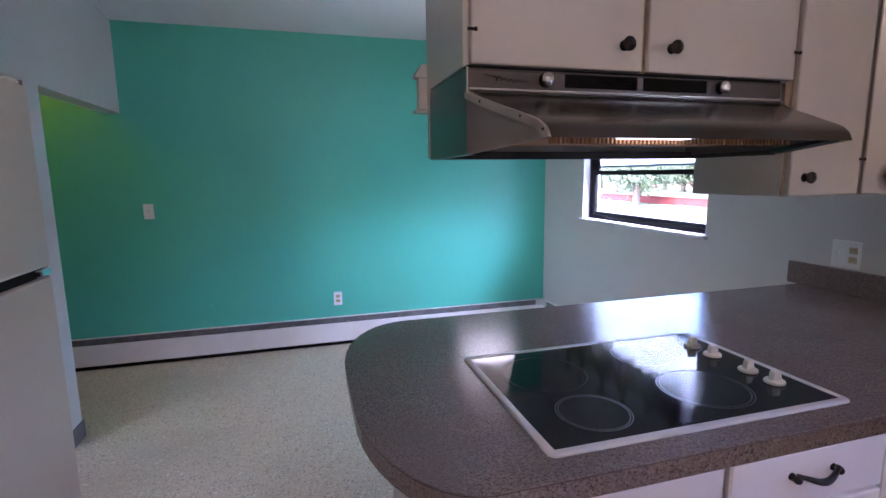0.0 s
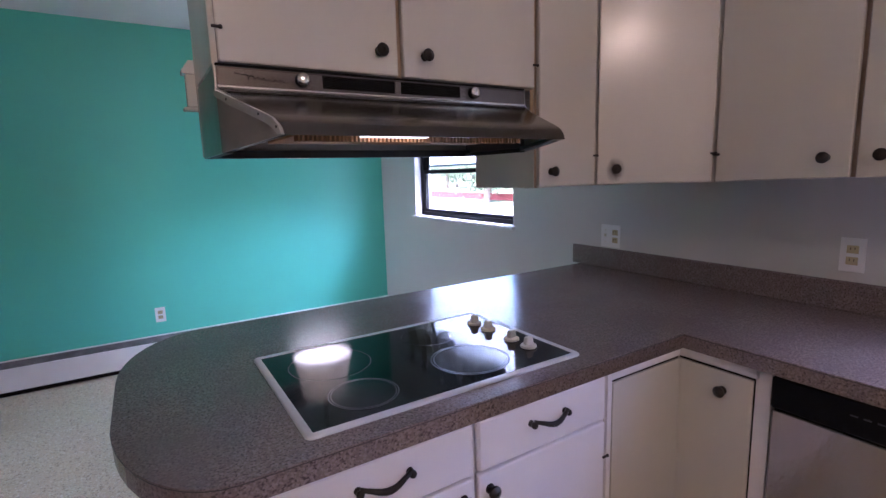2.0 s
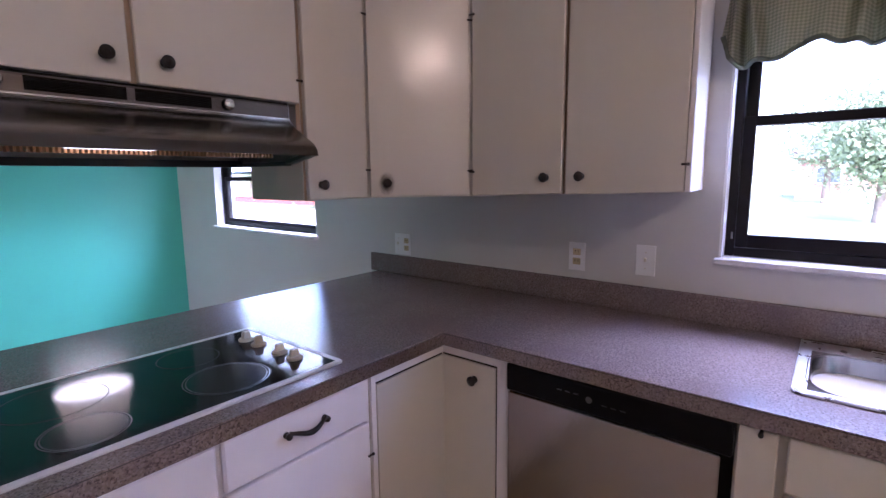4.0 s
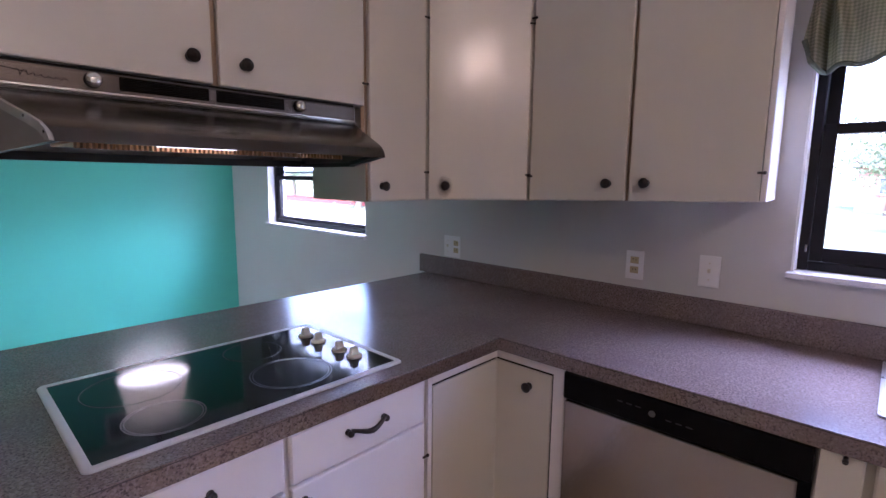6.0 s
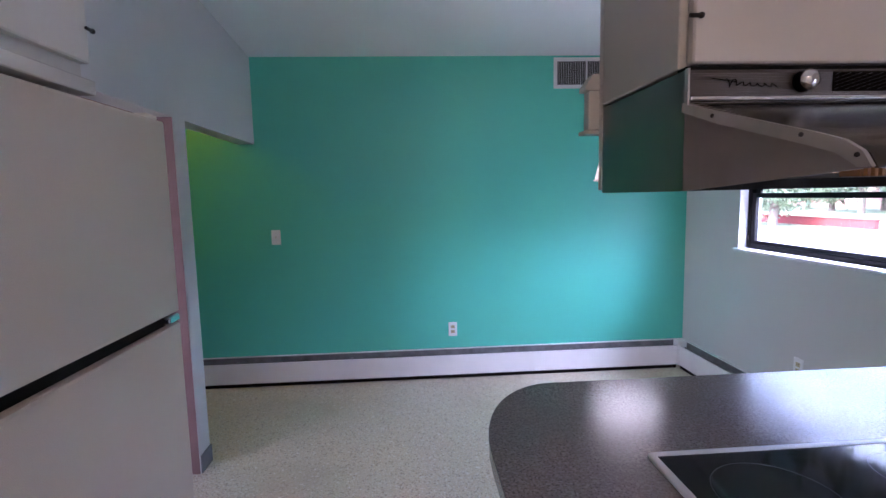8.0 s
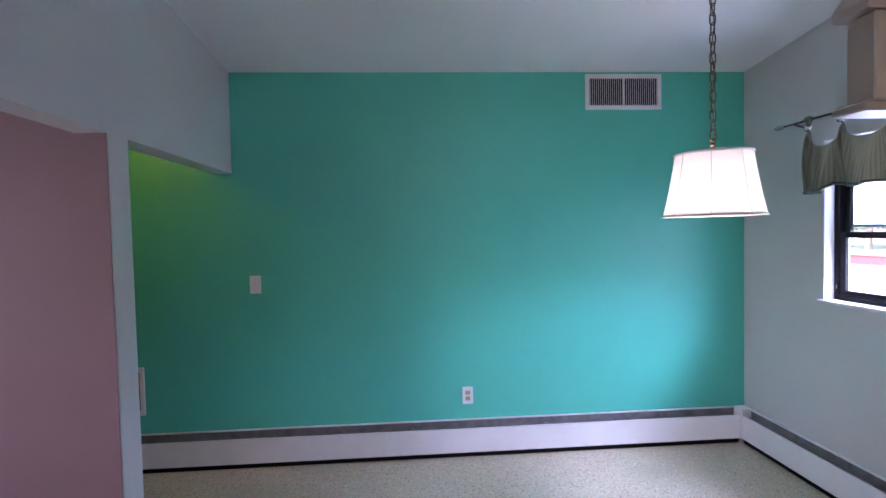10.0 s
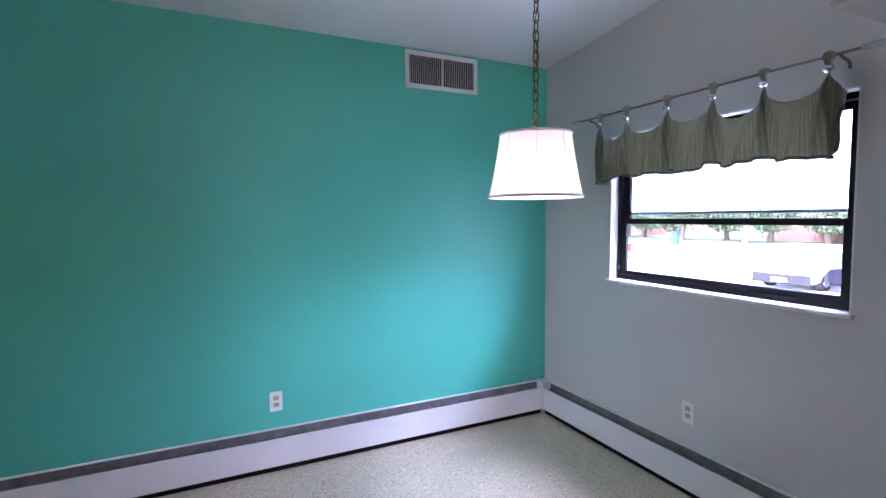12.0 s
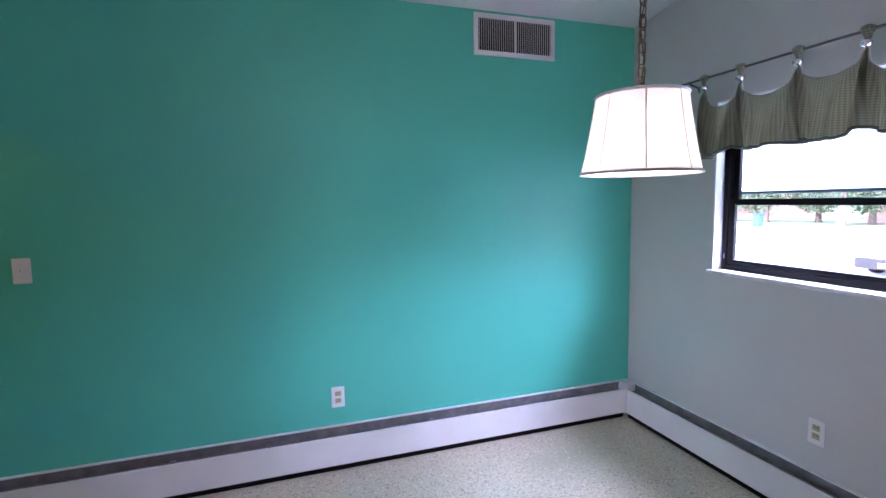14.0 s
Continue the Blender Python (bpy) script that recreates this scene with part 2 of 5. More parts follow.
nt.links.new(mx.outputs[2], nt.nodes["Principled BSDF"].inputs["Base Color"])
see_through(FABRIC, (0.50, 0.47, 0.33), 0.35)
see_through(BLIND, (0.93, 0.95, 0.96), 0.8)

# greasy marks round the knobs, fading outwards
GRIME = mat("brown_finger_grime", (0.20, 0.11, 0.05), 0.5)
nt = GRIME.node_tree
tc = nt.nodes.new("ShaderNodeTexCoord")
gr = nt.nodes.new("ShaderNodeVectorMath")
gr.operation = "DISTANCE"
gr.inputs[1].default_value = (0.5, 0.5, 0.5)
nt.links.new(tc.outputs["Generated"], gr.inputs[0])
nz = nt.nodes.new("ShaderNodeTexNoise")
nz.inputs["Scale"].default_value = 4.0
nt.links.new(tc.outputs["Generated"], nz.inputs["Vector"])
rg = nt.nodes.new("ShaderNodeMapRange")
rg.inputs["From Min"].default_value, rg.inputs["From Max"].default_value = 0.5, 0.1
rg.inputs["To Min"].default_value, rg.inputs["To Max"].default_value = 0.0, 0.7
nt.links.new(gr.outputs["Value"], rg.inputs["Value"])
ml = nt.nodes.new("ShaderNodeMath")
ml.operation = "MULTIPLY"
nt.links.new(rg.outputs[0], ml.inputs[0])
nt.links.new(nz.outputs["Fac"], ml.inputs[1])
nt.links.new(ml.outputs[0], nt.nodes["Principled BSDF"].inputs["Alpha"])

# ---- building blocks ----


def bx(bm, x0, x1, y0, y1, z0, z1, bev=0.0, seg=1):
    r = bmesh.ops.create_cube(bm, size=1)["verts"]
    for v in r:
        v.co = Vector(((x0 + x1) / 2 + v.co.x * (x1 - x0), (y0 + y1) / 2 + v.co.y * (y1 - y0), (z0 + z1) / 2 + v.co.z * (z1 - z0)))
    if bev:
        es = list({e for v in r for e in v.link_edges})
        bmesh.ops.bevel(bm, geom=es, offset=bev, segments=seg, affect="EDGES", profile=0.6)
    return bm


def box(*a, **k):
    return bx(bmesh.new(), *a, **k)


def cyl(bm, p, q, r0, r1=None, n=16, caps=True):
    p, q = Vector(p), Vector(q)
    d = q - p
    m = Matrix.Translation((p + q) / 2) @ d.to_track_quat("Z", "Y").to_matrix().to_4x4()
    bmesh.ops.create_cone(bm, cap_ends=caps, segments=n, radius1=r0, radius2=r0 if r1 is None else r1, depth=d.length, matrix=m)
    return bm


def ball(bm, c, r, sx=1, sy=1, sz=1, u=16, v=10):
    bmesh.ops.create_uvsphere(bm, u_segments=u, v_segments=v, radius=r, matrix=Matrix.Translation(c) @ Matrix.Diagonal((sx, sy, sz, 1)))
    return bm


def turned(bm, base, axis, prof, n=20):
    """A turned body: prof holds (distance along the axis, radius)."""
    q = Vector(axis).to_track_quat("Z", "Y").to_matrix()
    rings = []
    for h, r in prof:
        rings.append([bm.verts.new(Vector(base) + q @ Vector((r * math.cos(a * 2 * math.pi / n), r * math.sin(a * 2 * math.pi / n), h))) for a in range(n)])
    for a, b in zip(rings, rings[1:]):
        for i in range(n):
            bm.faces.new((a[i], a[(i + 1) % n], b[(i + 1) % n], b[i]))
    bm.faces.new(rings[0][::-1])
    bm.faces.new(rings[-1])
    return bm


def tube(bm, pts, r, n=8, closed=False):
    pts = [Vector(p) for p in pts]
    rings = []
    m = len(pts)
    up = Vector((0.13, 0.21, 1)).normalized()
    for i, p in enumerate(pts):
        a = pts[(i - 1) % m] if closed or i else p
        b = pts[(i + 1) % m] if closed or i < m - 1 else p
        t = (b - a).normalized()
        u = t.cross(up)
        if u.length < 0.05:
            u = t.cross(Vector((1, 0, 0)))
        u.normalize()
        w = t.cross(u)
        rr = r[i] if isinstance(r, (list, tuple)) else r
        rings.append([bm.verts.new(p + (u * math.cos(k * 2 * math.pi / n) + w * math.sin(k * 2 * math.pi / n)) * rr) for k in range(n)])
    for i in range(m if closed else m - 1):
        a, b = rings[i], rings[(i + 1) % m]
        for k in range(n):
            bm.faces.new((a[k], a[(k + 1) % n], b[(k + 1) % n], b[k]))
    if not closed:
        bm.faces.new(rings[0][::-1])
        bm.faces.new(rings[-1])
    return bm


def prism(bm, outline, z0, z1, bev=0.0, axis="z"):
    """A flat outline drawn out: along z the outline is (x, y), along x (y, z), along y (x, z)."""
    def at(p, h):
        return {"z": (p[0], p[1], h), "x": (h, p[0], p[1]), "y": (p[0], h, p[1])}[axis]
    lo = [bm.verts.new(at(p, z0)) for p in outline]
    hi = [bm.verts.new(at(p, z1)) for p in outline]
    n = len(outline)
    fs = [bm.faces.new(lo[::-1]), bm.faces.new(hi)]
    for i in range(n):
        fs.append(bm.faces.new((lo[i], lo[(i + 1) % n], hi[(i + 1) % n], hi[i])))
    bmesh.ops.recalc_face_normals(bm, faces=fs)
    if bev:
        es = [e for e in set(fs[1].edges)]
        bmesh.ops.bevel(bm, geom=es, offset=bev, segments=2, affect="EDGES", profile=0.5)
    return bm


def part(name, bm, material, parent=None, label="", smooth=False):
    """One mesh object of a thing or of a part; bm is in world coordinates."""
    root = parent
    while root is not None and root.parent is not None:
        root = root.parent
    if root is not None:
        bmesh.ops.translate(bm, vec=-root.location, verts=bm.verts)
    me = bpy.data.meshes.new(name)
    bmesh.ops.recalc_face_normals(bm, faces=bm.faces)
    bm.to_mesh(me)
    bm.free()
    me.materials.append(material)
    if smooth:
        for p in me.polygons:
            p.use_smooth = True
        me.set_sharp_from_angle(angle=radians(40))
    ob = new(name, me)
    ob.parent = parent
    if label:
        ob["label"] = label
    return ob


def thing(name, at, label, category, group=""):
    ob = new(name)
    ob.location = at
    ob.empty_display_size = 0.05
    return tagged(ob, label, category, group)


def lone(name, bm, material, label="", category="", group="", kind="", smooth=False):
    """A thing that is one mesh, with its origin at the middle of its base."""
    co = [v.co for v in bm.verts]
    c = Vector([(min(v[i] for v in co) + max(v[i] for v in co)) / 2 for i in range(3)])
    c.z = min(v.z for v in co)
    bmesh.ops.translate(bm, vec=-c, verts=bm.verts)
    ob = part(name, bm, material, None, "", smooth)
    ob.location = c
    return tagged(ob, label, category, group, kind)

# ---- the shell ----
CZ, CSLOPE = 2.543, 0.1      # height of the ceiling at the north wall, and its rise to the south
SOUTH, WX = -6.6, -3.44


def shell():
    bm = box(-6.2, 0.16, SOUTH - 0.12, 0.12, -0.66, 0.0)
    tagged(lone("floor", bm, FLOORM), "beige speckled vinyl floor with worn patches", "floor", kind="structure")
    bm = box(-6.2, 0.16, 0.0, 0.12, 0.0, 3.3)
    tagged(lone("wall_north", bm, TEAL), "wall painted bright teal", "wall", kind="structure")
    bm = bmesh.new()
    d0, d1, dz0, dz1 = DW
    k0, k1, kz0, kz1 = KW
    for y0, y1, z0, z1 in ((SOUTH, k0, 0, 3.3), (k0, k1, 0, kz0), (k0, k1, kz1, 3.3), (k1, d0, 0, 3.3), (d0, d1, 0, dz0), (d0, d1, dz1, 3.3), (d1, -0.001, 0, 3.3)):
        bx(bm, 0, 0.16, y0, y1, z0, z1)
    tagged(lone("wall_east", bm, GREY), "wall painted pale grey with two windows", "wall", kind="structure")
    bm = bmesh.new()
    for y0, y1, z0, z1 in ((-1.15, -0.001, HALLZ, 3.3), (-1.28, -1.15, 0, 3.3), (-2.55, -1.28, HALLZ, 3.3), (SOUTH, -2.55, 0, 3.3)):
        bx(bm, WX - 0.12, WX, y0, y1, z0, z1)
    tagged(lone("wall_west", bm, GREY), "pale grey partition wall with two openings", "wall", kind="structure")
    tagged(lone("wall_south", box(-6.2, 0.16, SOUTH - 0.12, SOUTH, 0, 3.3), GREY), "plain pale grey wall", "wall", kind="structure")
    bm = bmesh.new()
    prism(bm, [(SOUTH - 0.1, CZ - CSLOPE * (SOUTH - 0.1)), (0.11, CZ - CSLOPE * 0.11), (0.11, CZ + 0.2), (SOUTH - 0.1, CZ + 0.95)], WX - 0.11, 0.15, axis="x")
    tagged(lone("ceiling", bm, CEIL), "white sloping ceiling", "ceiling", kind="structure")
    # the hall and the pink room behind the partition
    tagged(lone("ceiling_hall", box(-6.2, WX - 0.121, SOUTH, -0.001, 2.45, 2.55), CEIL), "white hall ceiling", "ceiling", kind="structure")
    tagged(lone("wall_pink", bx(box(-6.0, WX - 0.1215, -1.28, -1.17, 0, 2.449), WX - 0.121, WX - 0.004, -1.2835, -1.2805, 0.0, HALLZ - 0.001), PINK), "wall painted dusty pink", "wall", kind="structure")
    # unseen slab, added only to block sun from the west window opening
    tagged(lone("eave", box(-7.35, -6.2005, SOUTH, 0.1, 2.45, 2.55), CEIL), "unseen slab added to keep the sun out of the west opening", "eave", kind="structure")
    tagged(lone("wall_pink_south", box(-6.0, WX - 0.122, -4.9, -4.8, 0, 2.449), PINK), "wall painted dusty pink", "wall", kind="structure")
    bm = bmesh.new()
    for y0, y1, z0, z1 in ((SOUTH, -4.5, 0, 2.449), (-4.5, -3.2, 0, 0.9), (-4.5, -3.2, 2.05, 2.449), (-3.2, -0.001, 0, 2.449)):
        bx(bm, -6.2, -6.001, y0, y1, z0, z1)
    tagged(lone("wall_hall_end", bm, GREY), "plain pale grey wall with a bare window opening", "wall", kind="structure")
    bm = bx(bmesh.new(), WX, WX + 0.008, -1.278, -1.152, 0.0, 0.1, 0.002)
    bx(bm, WX - 0.12, WX + 0.008, -1.15, -1.142, 0.0, 0.1, 0.002)
    tagged(lone("baseboard", bm, COVE), "grey rubber cove base at the foot of the partition", "baseboard", kind="structure")


DW = (-1.93, -0.645, 1.07, 1.955)
KW = (-5.25, -4.165, 1.15, 1.955)
HALLZ = 1.90
shell()


def heater(name, outline, depth_axis):
    """Baseboard heater: outline is (start, end) along the wall."""
    a, b = outline
    def bar(u0, u1, d0, d1, z0, z1, bev=0.0):
        if depth_axis == "y":
            return box(u0, u1, -d1, -d0, z0, z1, bev)
        return box(-d1, -d0, u0, u1, z0, z1, bev)
    at = ((a + b) / 2, -0.035, 0) if depth_axis == "y" else (-0.035, (a + b) / 2, 0)
    t = thing(name, at, "white metal baseboard heater with a dark slot along its top", "baseboard heater", "baseboard heaters")
    # grey rather than trim white: the slot's shade is put into the colour
    part("back_plate", bar(a, b, 0.001, 0.006, 0.03, 0.2275), FIN, t, "back plate greyed for the shade in the slot")
    top = bar(a, b, 0.001, 0.02, 0.228, 0.2355, 0.002)
    part("top_hood", top, TRIM, t)
    part("front_panel", bar(a, b, 0.064, 0.07, 0.032, 0.194, 0.002), TRIM, t)
    lip = bar(a, b, 0.058, 0.0635, 0.181, 0.193, 0.001)
    part("panel_lip", lip, TRIM, t)
    part("damper", bar(a + 0.01, b - 0.01, 0.022, 0.05, 0.178, 0.182), FIN, t, "grey damper blade")
    part("heating_pipe", bar(a + 0.01, b - 0.01, 0.02, 0.055, 0.09, 0.15), FIN, t, "grey fins of the heater")
    # near-black strip that draws the shade below the front panel
    part("shade_strip", bar(a, b, 0.03, 0.058, 0.0, 0.03), DARKSLOT, t, "dark strip painted as the shade under the heater")
    n = int((b - a) / 0.42)
    for i in range(1, n):
        u = a + (b - a) * i / n
        part("bracket", bar(u - 0.012, u + 0.012, 0.03, 0.06, 0.193, 0.198), FIN, t)
    return t


heater("baseboard_heater", (-5.9, -0.08), "y")
heater("baseboard_heater", (-2.44, -0.08), "x")
bm = box(-0.079, -0.001, -0.079, -0.001, 0.03, 0.236, 0.002)
lone("heater_corner_cap", bm, TRIM, "white metal corner cap between two baseboard heaters", "heater cap")

# ---- windows ----


def window(name, op, split, shade_to):
    y0, y1, z0, z1 = op
    w = thing(name, (0.08, (y0 + y1) / 2, z0), "dark bronze double-hung window with a shade behind its upper half" if shade_to else "dark bronze metal double-hung window", "window")
    w["kind"] = "structure"
    X0, X1 = 0.06, 0.12
    f = bmesh.new()
    for a in ((X0, X1, y0, y0 + 0.035, z0, z1), (X0, X1, y1 - 0.035, y1, z0, z1), (X0, X1, y0 + 0.035, y1 - 0.035, z0, z0 + 0.03), (X0, X1, y0 + 0.035, y1 - 0.035, z1 - 0.035, z1)):
        bx(f, *a, 0.003)
    part("window_frame", f, BRONZE, w, "dark bronze frame")
    def sash(nm, x, za, zb, rail):
        s = bmesh.new()
        ya, yb = y0 + 0.036, y1 - 0.036
        for a in ((x, x + 0.022, ya, ya + 0.035, za, zb), (x, x + 0.022, yb - 0.035, yb, za, zb), (x, x + 0.022, ya + 0.035, yb - 0.035, za, za + rail), (x, x + 0.022, ya + 0.035, yb - 0.035, zb - 0.032, zb)):
            bx(s, *a, 0.002)
        so = part(nm, s, BRONZE, w)
        p = part("pane", box(x + 0.009, x + 0.013, ya + 0.034, yb - 0.034, za + rail - 0.001, zb - 0.031), GLASS, so, "clear glass")
        p.visible_shadow = False
    sash("lower_sash", 0.066, z0 + 0.031, split + 0.016, 0.024 if shade_to else 0.045)
    sash("upper_sash", 0.093, split - 0.016, z1 - 0.036, 0.032)
    bm = bmesh.new()
    bx(bm, 0.0545, 0.0595, y1 - 0.03, y1 - 0.024, z0 + 0.06, z0 + 0.085, 0.001)
    part("latch", bm, CHROME, w, "small metal latch")
    # lined reveal and sill
    s = box(-0.028, 0.059, y0 - 0.012, y1 + 0.012, z0 - 0.022, z0 - 0.0005, 0.004)
    part("window_sill", s, MARBLE, w, "white marble sill")
    r = bmesh.new()
    bx(r, 0.0, 0.0595, y0 + 0.0005, y0 + 0.008, z0, z1)
    bx(r, 0.0, 0.0595, y1 - 0.008, y1 - 0.0005, z0, z1)
    bx(r, 0.0, 0.0595, y0 + 0.008, y1 - 0.008, z1 - 0.008, z1 - 0.0005)
    part("reveal", r, TRIM, w, "white painted reveal")
    return w


window("window_1", DW, 1.43, True)
window("window_2", KW, 1.606, False)
# roller shade outside the upper sash of the dining window
t = thing("roller_shade", (0.128, -1.287, 1.47), "pale blue cloth shade pulled down behind the upper sash", "shade")
part("shade_cloth", box(0.128, 0.130, -1.885, -0.69, 1.486, 1.95), BLIND, t)
part("bottom_bar", box(0.124, 0.134, -1.885, -0.69, 1.470, 1.486, 0.003), mat("blue_grey_bar", (0.3, 0.42, 0.5), 0.5, spots=0.1), t)

# ---- upper cabinets ----
UZ, UT = 1.357, 2.13
HX0, HX1, HY0, HY1, HZ = -1.835, -0.908, -3.095, -2.775, 1.662


def knob(p, n, parent, r=0.0165):
    """Round dark knob at p, standing out along n."""
    bm = turned(bmesh.new(), p, n, [(0, r * 0.75), (0.003, r * 0.7), (0.005, r * 0.42), (0.014, r * 0.4), (0.017, r * 0.95), (0.022, r), (0.026, r * 0.8), (0.0275, r * 0.35), (0.0285, r * 0.3)], 20)
    return part("knob", bm, PEWTER, parent, "dark pewter knob", smooth=True)


def hinge(p, d, n, parent):
    """Small dark hinge pin: d along the door's width, n outward."""
    p, d, n = Vector(p), Vector(d), Vector(n)
    bm = cyl(bmesh.new(), p - d * 0.009 + n * 0.003, p + d * 0.009 + n * 0.003, 0.0035, n=8)
    ball(bm, p + d * 0.009 + n * 0.003, 0.005, u=8, v=6)
    return part("hinge", bm, PEWTER, parent, "small dark hinge")


def slab(a, b, z0, z1, th, bev=0.003):
    """An upright board from a to b (x, y); the face is on its right hand seen from a, and lies on the line a-b."""
    a, b = Vector((*a, 0)), Vector((*b, 0))
    d = (b - a).normalized()
    n = Vector((d.y, -d.x, 0))
    bm = bmesh.new()
    q = [a, b, b - n * th, a - n * th]
    prism(bm, [(p.x, p.y) for p in q], z0, z1)
    bmesh.ops.bevel(bm, geom=list(bm.edges), offset=bev, segments=1, affect="EDGES")
    return bm


def door(parent, a, b, z0, z1, side, knob_z, hinges, name="door", material=None, knob_in=0.03, grime=True, shape=lambda bm: bm):
    """A flat overlay door from a to b; side: at which end the knob is ('a' or 'b')."""
    m = material or CABM
    do = part(name, shape(slab(a, b, z0, z1, 0.019)), m, parent)
    va, vb = Vector((*a, 0)), Vector((*b, 0))
    d = (vb - va).normalized()
    n = Vector((d.y, -d.x, 0))
    if side:
        p = (va + d * knob_in) if side == "a" else (vb - d * knob_in)
        knob((p.x, p.y, knob_z), n, do)
        if grime:
            c0 = Vector((p.x, p.y, knob_z - 0.004))
            part("grime_mark", cyl(bmesh.new(), c0 + n * 0.0002, c0 + n * 0.0006, 0.045, n=24), GRIME, do, "brown finger marks round the knob")
        e = vb if side == "a" else va
        for z in hinges:
            hinge((e.x, e.y, z), d, n, do)
    return do


def rising(bm):
    """The double cabinet hangs a little crooked: its underside climbs to the south."""
    for v in bm.verts:
        if v.co.z < 1.6:
            v.co.z += max(0.0, -3.37 - v.co.y) * 0.033
    return bm


def uppers():
    # over the hood
    c = thing("hood_cabinet", ((HX0 + HX1) / 2, (HY0 + HY1) / 2, HZ), "cream painted wall cabinet with two doors over the range hood", "cabinet", "kitchen wall cabinets")
    bm = bx(bmesh.new(), HX0, HX1, HY0, HY1 - 0.019, HZ, UT, 0.002)
    part("body", bm, CABM, c)
    part("back_panel", box(HX0, HX1, HY1 - 0.0185, HY1, 1.478, UT, 0.001), CABM, c, "cream back panel that reaches down behind the hood")
    mid = -1.385
    part("stile", slab((mid - 0.012, HY0 - 0.0025), (mid + 0.012, HY0 - 0.0025), HZ + 0.002, UT, 0.002, 0.0003), TAN, c, "worn tan edge of the face frame")
    part("stile", slab((HX1 - 0.016, HY0 - 0.0025), (HX1 - 0.001, HY0 - 0.0025), 1.50, UT, 0.002, 0.0003), TAN, c, "worn tan edge of the face frame")
    door(c, (HX0 + 0.012, HY0 - 0.021), (mid - 0.008, HY0 - 0.021), HZ + 0.004, UT - 0.02, "b", 1.723, (1.735, 2.03), knob_in=0.052)
    door(c, (mid + 0.008, HY0 - 0.021), (HX1 - 0.012, HY0 - 0.021), HZ + 0.004, UT - 0.02, "a", 1.723, (1.735, 2.03), knob_in=0.064)
    # the narrow cabinet beside it
    c = thing("narrow_cabinet", (-0.81, -2.95, UZ), "cream painted narrow wall cabinet with one flat door", "cabinet", "kitchen wall cabinets")
    part("body", box(HX1 + 0.001, -0.634, HY0, -2.776, UZ, UT, 0.002), CABM, c)
    part("stile", slab((HX1 + 0.002, HY0 - 0.0025), (-0.892, HY0 - 0.0025), UZ + 0.002, UT, 0.002, 0.0003), TAN, c, "worn tan edge of the face frame")
    part("stile", slab((-0.65, HY0 - 0.0025), (-0.636, HY0 - 0.0025), UZ + 0.002, UT, 0.002, 0.0003), TAN, c, "worn tan edge of the face frame")
    door(c, (-0.900, HY0 - 0.021), (-0.642, HY0 - 0.021), UZ + 0.004, UT - 0.02, "a", 1.410, (1.46, 2.0), knob_in=0.05)
    # the corner cabinet with a slanting front
    c = thing("corner_wall_cabinet", (-0.33, -3.0, UZ), "cream painted corner wall cabinet with a slanting flat door", "cabinet", "kitchen wall cabinets")
    bm = bmesh.new()
    prism(bm, [(-0.633, HY0), (-0.316, -3.36), (-0.002, -3.36), (-0.002, -2.776), (-0.633, -2.776)], UZ, UT, 0.001)
    part("body", bm, CABM, c)
    door(c, (-0.634, HY0 - 0.026), (-0.340, -3.358), UZ + 0.004, UT - 0.02, "a", 1.412, (1.455, 2.0), knob_in=0.06)
    # the double cabinet on the window wall
    c = thing("double_wall_cabinet", (-0.16, -3.76, UZ), "cream painted wall cabinet with two flat doors beside the window", "cabinet", "kitchen wall cabinets")
    bm = prism(bmesh.new(), [(-0.315, -3.361), (-0.002, -3.361), (-0.002, -4.102), (-0.315, -4.130)], UZ, UT)
    # whiter than the cream doors: window light on this side is in the colour
    part("body", rising(bm), CABW, c)
    part("end_stile", rising(box(-0.334, -0.3155, -4.133, -4.118, UZ + 0.002, UT, 0.002)), CABW, c)
    part("stile", slab((-0.3175, -3.362), (-0.3175, -3.375), UZ + 0.002, UT, 0.002, 0.0003), TAN, c, "worn tan edge of the face frame")
    part("stile", rising(slab((-0.3175, -3.728), (-0.3175, -3.756), UZ + 0.002, UT, 0.002, 0.0003)), TAN, c, "worn tan edge of the face frame")
    door(c, (-0.336, -3.367), (-0.336, -3.735), UZ + 0.002, UT - 0.02, "b", 1.427, (1.45, 2.018), knob_in=0.058, shape=rising)
    door(c, (-0.336, -3.749), (-0.336, -4.116), UZ, UT - 0.02, "a", 1.43, (1.462, 2.018), knob_in=0.055, shape=rising)
    # small moulded box on the back of the hood cabinet
    c = thing("moulded_box", (-1.76, -2.754, 1.603), "small cream wooden box with a cornice on the cabinet back", "wooden box")
    part("box_body", box(-1.858, -1.66, -2.774, -2.742, 1.613, 1.698, 0.002), CABM, c)
    bm = prism(bmesh.new(), [(-1.866, 1.699), (-1.866, 1.708), (-1.848, 1.734), (-1.66, 1.734), (-1.66, 1.699)], -2.774, -2.734, axis="y")
    part("cornice", bm, CABM, c)
    part("base_ledge", box(-1.868, -1.66, -2.774, -2.735, 1.603, 1.612, 0.002), CABM, c)


uppers()

# ---- range hood ----


